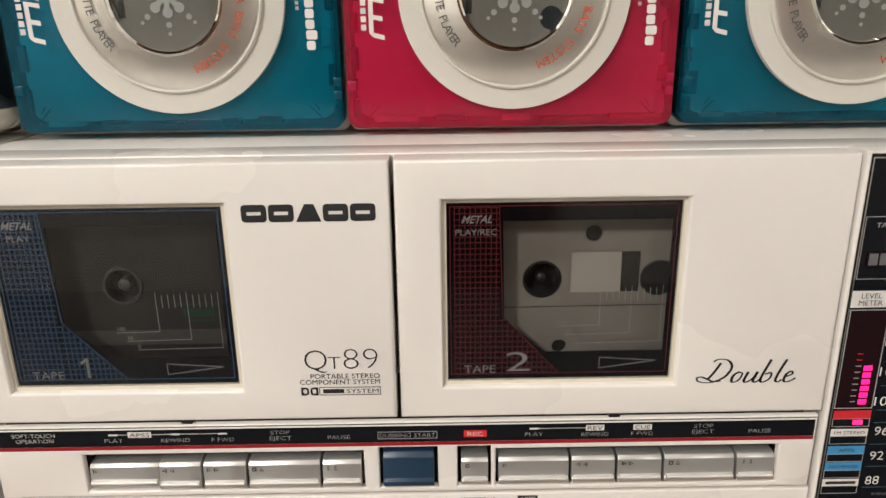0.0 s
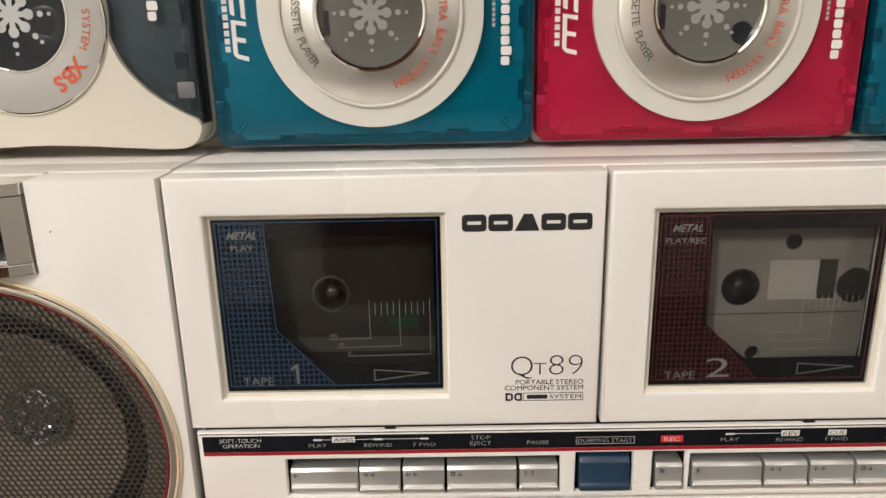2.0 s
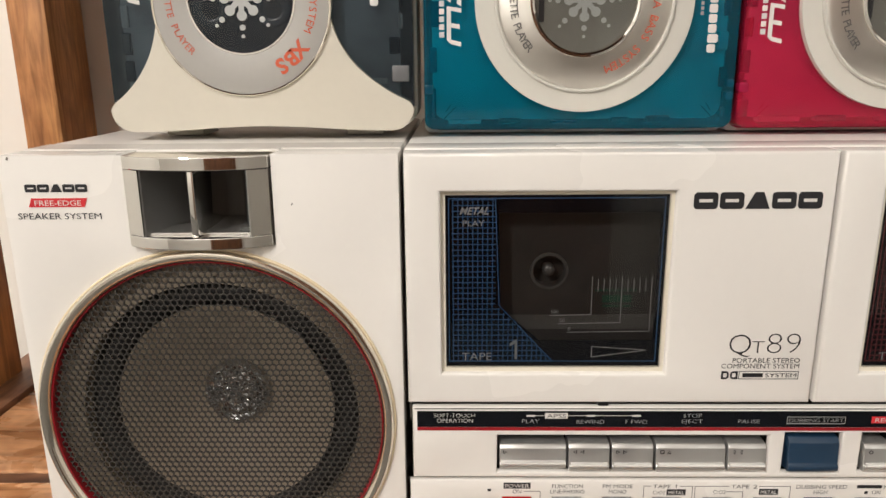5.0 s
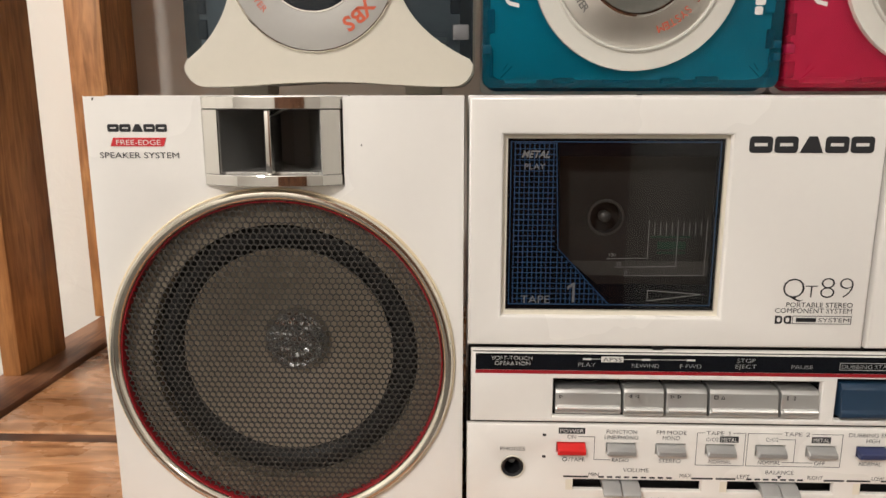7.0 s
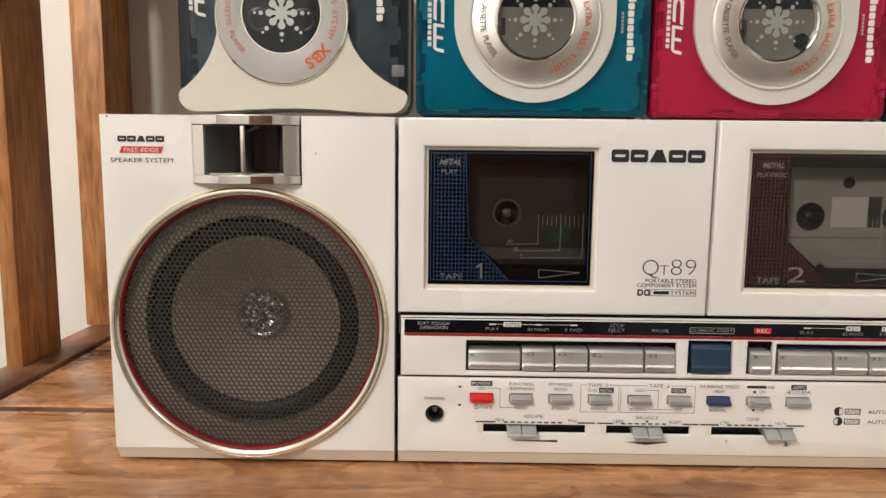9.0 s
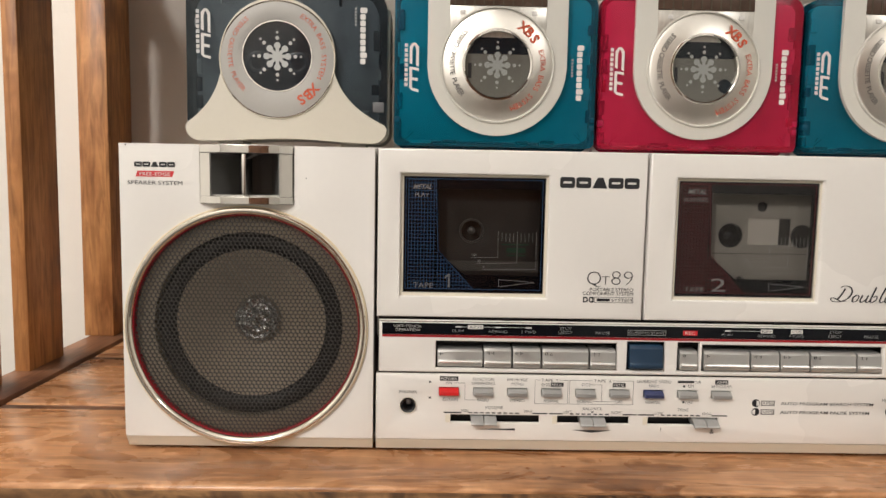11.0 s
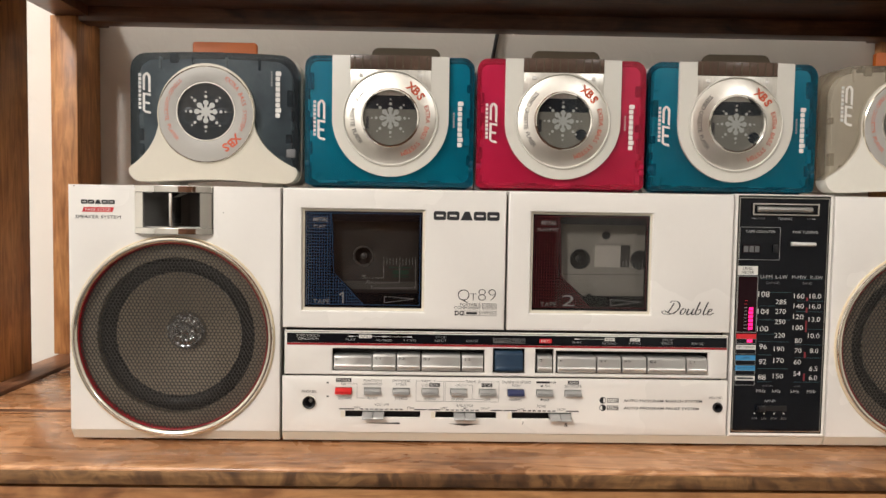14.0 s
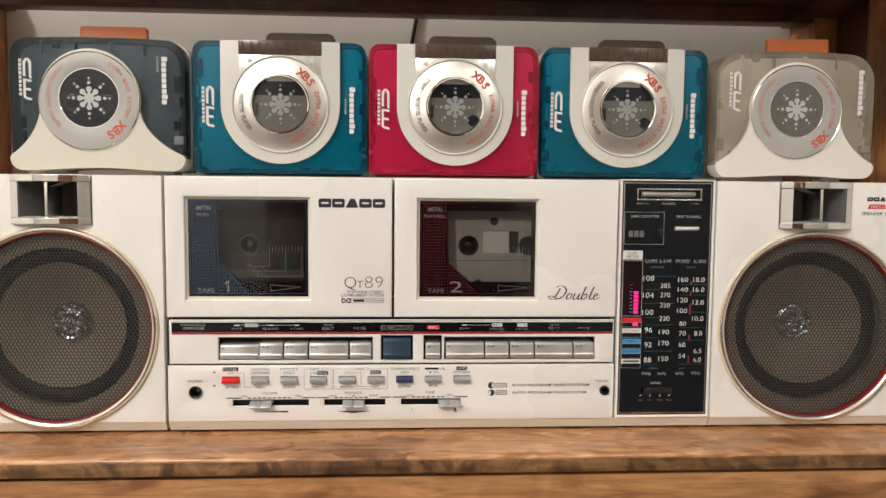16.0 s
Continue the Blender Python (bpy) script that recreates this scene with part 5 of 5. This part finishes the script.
def side_marks(x0, w, z1, y, parent, cw_z, word_z, cw_x, word_x):
    """The maker's marks as plain shapes: two hooked strokes and a bar, both running down the case."""
    px = x0 + cw_x
    h = 0.029
    u = 0.0058
    t, m = 0.0017, cw_z - h * 0.46
    mark([(px, m + 0.001), (px + t, m + 0.0002), (px + t, cw_z - 0.0042), (px + t + 0.0008, cw_z - t), (px + u - t - 0.0008, cw_z - t), (px + u - t, cw_z - 0.0042), (px + u - t, m - 0.0004), (px + u, m - 0.0012),
          (px + u, cw_z - 0.0024), (px + u - 0.0020, cw_z), (px + 0.0020, cw_z), (px, cw_z - 0.0024)], y, INK_WHITE, parent, "logo_shape")
    b, a = cw_z - h, cw_z - h * 0.50
    mark([(px + u, a - 0.0008), (px + u, a - 0.0008 - t), (px + t, a - t), (px + t, (a + b) / 2 + t / 2), (px + u - 0.0006, (a + b) / 2 + t / 2 - 0.0006), (px + u - 0.0006, (a + b) / 2 - t / 2 - 0.0006), (px + t, (a + b) / 2 - t / 2), (px + t, b + t),
          (px + u, b + t - 0.0010), (px + u, b - 0.0010), (px + 0.0016, b), (px, b + 0.0016), (px, a)], y, INK_WHITE, parent, "logo_shape")
    n = 9
    for i in range(n):
        z = cw_z - 0.0006 - i * h * 0.92 / n
        mark(rect(px - 0.0030, px - 0.0010, z - h / n * 0.66, z), y, INK_WHITE if i % 2 else SNOW, parent, "small_print_bar")
    qx = x0 + word_x
    for i in range(9):
        z = word_z - i * 0.0038
        mark(rrect(qx, qx + (0.0042 if i in (0, 7) else 0.0033), z - 0.0033, z, 0.0008, 3), y, INK_WHITE, parent, "wordmark_block")
    for i in range(6):
        z = word_z - 0.0085 - i * 0.0019 if word_x > 0.111 else word_z - i * 0.0019
        mark(rect(qx - 0.0034, qx - 0.0022, z - 0.0013, z), y, SNOW_DIM, parent, "small_print_bar")


def works(x0, x1, z0, z1, y, deep, parent, seed):
    """The hinge parts, springs and ribs that show dimly through the rim of a clear case."""
    pick = random.Random(seed)
    tones = (CHASSIS, CHASSIS, SMOKE_DARK) if deep is SMOKE_DARK else (CHASSIS_DARK, deep, deep, CHASSIS)
    for s in (-1, 1):
        z = z0 + 0.006
        while z < z1 - 0.020:
            h, d, w = pick.uniform(0.004, 0.013), pick.uniform(0.0, 0.0016), pick.uniform(0.0014, 0.0042)
            a = x0 + 0.0018 + d if s < 0 else x1 - 0.0018 - d - w
            part("inner_work", box(a, a + w, y + pick.uniform(0.0, 0.0012), y + 0.0060, z, z + h, 0.0004, 1), pick.choice(tones), parent)
            z += h + pick.uniform(0.001, 0.008)
    x = x0 + 0.010
    while x < x1 - 0.020:
        w = pick.uniform(0.006, 0.022)
        part("inner_work", box(x, x + w, y + 0.0006, y + 0.0060, z0 + 0.0040, z0 + pick.uniform(0.0052, 0.0070), 0.0004, 1), pick.choice(tones), parent)
        x += w + pick.uniform(0.004, 0.014)


def u_player(x0, x1, main, deep, label, clip, seed):
    """A pocket cassette player with a coloured case, a pearl tongue panel and a round window."""
    z0, z1, y0, y1 = TOP + 0.0008, 0.2700, 0.0500, 0.0840
    w = x1 - x0
    root = thing("cassette_player", ((x0 + x1) / 2, 0.067, TOP), label, "cassette player", "players on the boombox")
    part("front_shell", plate(rrect(x0 + 0.0003, x1 - 0.0003, z0 + 0.0020, z1, (0.004, 0.004, 0.009, 0.008), 8), (), y0, y0 + 0.0125, 0.0030, 4), main, root)
    part("back_shell", plate(rrect(x0 - 0.0003, x1 + 0.0003, z0 - 0.0004, z1 + 0.0003, (0.003, 0.003, 0.009, 0.008), 8), (), y0 + 0.0130, y1, 0.0010, 2), PEARL, root, "pearl grey back half")
    part("shell_seam", plate(rrect(x0 + 0.0008, x1 - 0.0008, z0 + 0.0006, z1 - 0.0008, 0.006, 6), (), y0 + 0.0126, y0 + 0.0133), deep, root)
    part("chassis", plate(rrect(x0 + 0.0036, x1 - 0.0036, z0 + 0.0056, z1 - 0.0036, 0.006, 6), (), y0 + 0.0040, y0 + 0.0105, 0.0022, 3), CHASSIS, root, "pale inner chassis")
    works(x0, x1, z0, z1, y0 + 0.0014, deep, root, seed)
    for zc in (z0 + 0.013, z0 + 0.018):
        part("hinge_lug", box(x1 - 0.0034, x1 - 0.0002, y0 - 0.0004, y0 + 0.006, zc, zc + 0.0035, 0.0006), deep, root)
    part("hinge_lug", box(x0 + 0.0002, x0 + 0.0040, y0 - 0.0004, y0 + 0.006, z0 + 0.016, z0 + 0.020, 0.0006), deep, root)
    for s in (-1, 1):
        bx = (x0 + 0.012) if s < 0 else (x1 - 0.012)
        strokes([(bx + s * 0.004, z0 + 0.006, bx - s * 0.001, z0 + 0.011), (bx + s * 0.003, z0 + 0.009, bx + s * 0.001, z0 + 0.012)], y0, 0.0003, deep, root, "inner_rib")
    cx, cz, r = x0 + w * 0.506, z1 - 0.0455, 0.0430
    tongue = circle(cx, cz, r, 48, 180, 360) + [(cx + r, z1 - 0.0002), (cx - r, z1 - 0.0002)]
    part("tongue_panel", plate(tongue, (), y0 - 0.0028, y0 + 0.001, 0.0012, 3), PEARL, root, "pearl grey tongue panel")
    part("slide_window", plate(rect(cx - 0.0298, cx + 0.0298, z1 - 0.0100, z1 + 0.0003), (), y0 - 0.0034, y0 - 0.0026, 0.0003), BROWN_STRIP, root, "smoky brown strip")
    for i in range(10):
        part("strip_rib", box(cx - 0.0270 + i * 0.0059, cx - 0.0262 + i * 0.0059, y0 - 0.0037, y0 - 0.0033, z1 - 0.0098, z1 - 0.0006), TAUPE, root)
    part("catch_plate", plate(rect(cx - 0.0295, cx + 0.0295, z1 - 0.0290, z1 - 0.0103), (), y0 - 0.0032, y0 - 0.0027, 0.0002), CATCH_METAL, root, "silver grey catch plate")
    for s in (-1, 1):
        part("catch_hook", box(cx + s * 0.022 - 0.0016, cx + s * 0.022 + 0.0016, y0 - 0.0038, y0 - 0.0031, z1 - 0.0155, z1 - 0.0128, 0.0003), INK_WHITE, root)
    disc = part("metal_ring", turned([(0.0338, y0 - 0.0036), (0.0326, y0 - 0.0041), (0.0212, y0 - 0.0060), (0.0209, y0 - 0.0028)], cx, cz, 96), SPUN, root, "spun silver ring")
    part("ring_edge", turned([(0.0354, y0 - 0.0028), (0.0353, y0 - 0.0040), (0.0348, y0 - 0.0045), (0.0342, y0 - 0.0044), (0.0338, y0 - 0.0034)], cx, cz, 96), PEARL, disc)
    part("bright_rim", turned([(0.0218, y0 - 0.0056), (0.0216, y0 - 0.0065), (0.0208, y0 - 0.0066), (0.0200, y0 - 0.0060), (0.0195, y0 - 0.0030)], cx, cz, 72), CHROME, root)
    part("window_back", turned([(0.0199, y0 - 0.0029), (0.0002, y0 - 0.0029)], cx, cz, 64), WINDOW_GREY, root)
    part("tape_shadow", plate(circle(cx, cz, 0.0194, 40, 20, 160), (), y0 - 0.0031, y0 - 0.00295), WINDOW_DARK, root)
    part("tape_shadow", plate(rect(cx - 0.0180, cx - 0.0158, cz - 0.0080, cz + 0.0010), (), y0 - 0.0031, y0 - 0.00295), BLACK, root)
    snowflake(cx, cz, y0 - 0.0033, SNOW_DIM, root)
    pane = part("round_pane", turned([(0.0198, y0 - 0.0036), (0.0140, y0 - 0.0040), (0.0002, y0 - 0.0042)], cx, cz, 64), CLEAR, root, "clear round window")
    pane.visible_shadow = False
    if seed != 2:
        part("tape_shadow", plate(circle(cx + 0.0136, cz - 0.0098, 0.0042, 24), (), y0 - 0.0031, y0 - 0.00295), WINDOW_DARK, root)
    ry = y0 - 0.0053
    ring_letters("XBS", cx, cz, 0.0274, 29, 60, 0.0058, ry - 0.0003, INK_ORANGE, root, bold=0.03)
    ring_letters("EXTRA BASS SYSTEM", cx, cz, 0.0278, 70, 162, 0.0032, ry - 0.0003, INK_ORANGE, root)
    ring_letters("STEREO CASSETTE PLAYER", cx, cz, 0.0280, 316, 228, 0.0031, ry - 0.0003, INK_SLATE, root, False)
    side_marks(x0, w, z1, y0, root, z1 - 0.0325, z1 - 0.0320, 0.0096, w - 0.0125)
    part("belt_clip", plate(rrect(cx + clip - 0.0270, cx + clip + 0.0270, z1 - 0.010, z1 + 0.0140, (0, 0, 0.006, 0.006), 6), (), y1 + 0.0004, y1 + 0.0034, 0.0008), TAUPE, root, "taupe belt clip")
    return root


def wing_player(x0, x1, main, deep, cream, flake, label, back, hub, clip, seed):
    """A pocket cassette player with rounded shoulders and a cream wing-shaped lower half."""
    z0, z1, y0, y1 = TOP + 0.0032, 0.2698, 0.0460, 0.0770 if main is SMOKE else 0.0860
    soft = 0.0210 if main is SMOKE else 0.0140
    w = x1 - x0
    root = thing("cassette_player", ((x0 + x1) / 2, 0.067, TOP), label, "cassette player", "players on the boombox")
    cx, cz = x0 + hub, z1 - 0.0436
    n = 14
    top = [(x0 + soft - 0.002 + (w - 2 * soft + 0.002) * i / n, z1 - 0.0012 + 0.0012 * math.sin(math.pi * i / n)) for i in range(n + 1)]
    body = circle(x0 + 0.0085, z0 + 0.0085, 0.0085, 6, 180, 270)
    body += [(x0 + 0.0085 + (w - 0.017) * i / 12, z0 + 0.0022 * math.sin(math.pi * i / 12) ** 2) for i in range(1, 12)]
    body += circle(x1 - 0.0085, z0 + 0.0085, 0.0085, 6, 270, 360)
    body += circle(x1 - soft, z1 - soft - 0.0012, soft, 8, 0, 90)[:-1] + top[::-1][1:-1] + circle(x0 + soft - 0.002, z1 - soft + 0.0008, soft - 0.002, 8, 90, 180)
    clean = []
    for p in body:
        if not clean or math.hypot(p[0] - clean[-1][0], p[1] - clean[-1][1]) > 0.0004:
            clean.append(p)
    part("front_shell", plate(clean, (), y0, y0 + 0.0120, 0.0052, 5), main, root)
    part("back_shell", plate([((p[0] - (x0 + x1) / 2) * (0.998 if back is SMOKE else 1.020) + (x0 + x1) / 2, (p[1] - z0) * 1.008 + z0) for p in clean], (), y0 + 0.0123, y1, 0.0030, 3), back, root)
    middle = (x0 + x1) / 2, (z0 + z1) / 2
    part("chassis", plate([((p[0] - middle[0]) * 0.91 + middle[0], (p[1] - middle[1]) * 0.91 + middle[1]) for p in clean], (), y0 + 0.0036, y0 + 0.0105), CHASSIS if main is SMOKE else CHASSIS_GREY, root, "grey inner chassis")
    works(x0 + 0.002, x1 - 0.002, z0 + 0.014, z1 - 0.004, y0 + 0.0022, deep, root, seed)
    for k in range(4):
        rx = x0 + 0.020 + k * (w - 0.04) / 3.4
        part("inner_rib", box(rx, rx + 0.0016, y0 + 0.0018, y0 + 0.0060, z1 - 0.0120, z1 - 0.0030, 0.0004, 1), deep if k % 2 else CHASSIS, root)
    for fx in (x0 + 0.022, x1 - 0.022):
        part("foot", box(fx - 0.008, fx + 0.008, y0 + 0.0160, y1 - 0.004, TOP, z0 + 0.004, 0.0006), cream, root)
    # the wing: shoulders sweep from the lower corners up to the ring
    R = 0.0350
    left, right = [], []
    for i in range(17):
        t = i / 16
        sx, sz = x0 + 0.0012, z0 + 0.0112
        ex, ez = cx + R * math.cos(radians(192)), cz + R * math.sin(radians(192))
        mxp, mzp = ex - 0.0030, z0 + 0.0235
        left.append(((1 - t) ** 2 * sx + 2 * t * (1 - t) * mxp + t * t * ex, (1 - t) ** 2 * sz + 2 * t * (1 - t) * mzp + t * t * ez))
        sx2 = x1 - 0.0012
        ex2, ez2 = cx + R * math.cos(radians(-12)), cz + R * math.sin(radians(-12))
        mx2 = ex2 + 0.0040
        right.append(((1 - t) ** 2 * sx2 + 2 * t * (1 - t) * mx2 + t * t * ex2, (1 - t) ** 2 * sz + 2 * t * (1 - t) * mzp + t * t * ez2))
    arc = circle(cx, cz, R, 40, -12, 192)
    lower = circle(x0 + 0.0085, z0 + 0.0087, 0.0088, 6, 180, 270)
    lower += [(x0 + 0.0085 + (w - 0.017) * i / 12, z0 - 0.0002 + 0.0022 * math.sin(math.pi * i / 12) ** 2) for i in range(1, 12)]
    lower += circle(x1 - 0.0085, z0 + 0.0087, 0.0088, 6, 270, 360)
    wing = lower + right + arc[1:-1] + left[::-1]
    part("wing_panel", plate(wing, (), y0 - 0.0030, y0 + 0.0119, 0.0036, 5), cream, root, "cream wing-shaped panel")
    part("metal_ring", plate(circle(cx, cz - 0.0021, 0.0343, 96), [circle(cx, cz, 0.0213, 72)], y0 - 0.0040, y0 - 0.0029, 0.0003), GREY_PAINT, root, "silver grey ring")
    part("ring_edge", turned([(0.0352, y0 - 0.0028), (0.0351, y0 - 0.0040), (0.0347, y0 - 0.0043), (0.0343, y0 - 0.0040), (0.0342, y0 - 0.0030)], cx, cz - 0.0021, 96), CHAMPAGNE, root)
    part("bright_rim", turned([(0.0216, y0 - 0.0036), (0.0212, y0 - 0.0043), (0.0206, y0 - 0.0043), (0.0203, y0 - 0.0030)], cx, cz, 72), CHROME, root)
    part("window_back", turned([(0.0207, y0 - 0.0031), (0.0002, y0 - 0.0031)], cx, cz, 64), WINDOW_DARK if main is SLATE else WINDOW_GREY, root)
    for s in (-1, 1):
        part("reel", turned([(0.0070, y0 - 0.0032), (0.0066, y0 - 0.0034), (0.0042, y0 - 0.0034), (0.0038, y0 - 0.0032)], cx + s * 0.0120, cz - 0.004, 32), SLATE_DARK if main is SLATE else WINDOW_GREY, root)
    snowflake(cx, cz, y0 - 0.0036, flake, root, 1.04)
    pane = part("round_pane", turned([(0.0207, y0 - 0.0038), (0.0140, y0 - 0.0041), (0.0002, y0 - 0.0043)], cx, cz, 64), CLEAR, root, "clear round window")
    pane.visible_shadow = False
    ry = y0 - 0.0042
    ring_letters("XBS", cx, cz - 0.0012, 0.0286, 125, 154, 0.0058, ry, INK_ORANGE, root, bold=0.03)
    ring_letters("EXTRA BASS SYSTEM", cx, cz, 0.0284, 30, 117, 0.0030, ry, INK_ORANGE, root)
    ring_letters("STEREO CASSETTE PLAYER", cx, cz, 0.0284, 322, 224, 0.0027, ry, INK_ORANGE, root, False)
    slide = 0.004 if main is SMOKE else 0.0
    side_marks(x0 + slide, w, z1, y0, root, z1 - 0.0155, z1 - 0.0130, 0.0090, w - 0.0165)
    part("catch", box(x1 - 0.0085, x1 - 0.0015, y0 - 0.0006, y0 + 0.004, z0 + 0.0190, z0 + 0.0255, 0.0008), INK_DIM if main is SLATE else SMOKE_DARK, root)
    part("top_rib", box(x0 + 0.028, x0 + 0.034, y0 + 0.002, y0 + 0.0075, z1 - 0.0075, z1 - 0.0008, 0.0008), deep, root)
    part("belt_clip", plate(rrect(x0 + clip, x0 + clip + 0.0500, z1 - 0.010, z1 + 0.0165, (0, 0, 0.002, 0.002), 4), (), y1 + 0.0003, y1 + 0.0043, 0.0008), ORANGE, root, "orange belt clip")
    return root


wing_player(-0.1200, 0.0022, SLATE, SLATE_DARK, CREAM, SNOW, "slate blue cassette player with cream lower half and orange clip", CREAM, 0.0560, 0.0320, 11)
u_player(0.0062, 0.1322, TEAL, TEAL_DARK, "translucent teal cassette player with pearl grey tongue panel", 0.0095, 2)
u_player(0.1338, 0.2600, PINK, PINK_DARK, "translucent raspberry cassette player with pearl grey tongue panel", 0.0080, 7)
u_player(0.2630, 0.3890, TEAL, TEAL_DARK, "translucent teal cassette player with pearl grey tongue panel", 0.0145, 4)
wing_player(0.3945, 0.5172, SMOKE, SMOKE_DARK, OFFWHITE, SNOW, "smoky clear cassette player with white lower half and orange clip", SMOKE, 0.0605, 0.0540, 5)
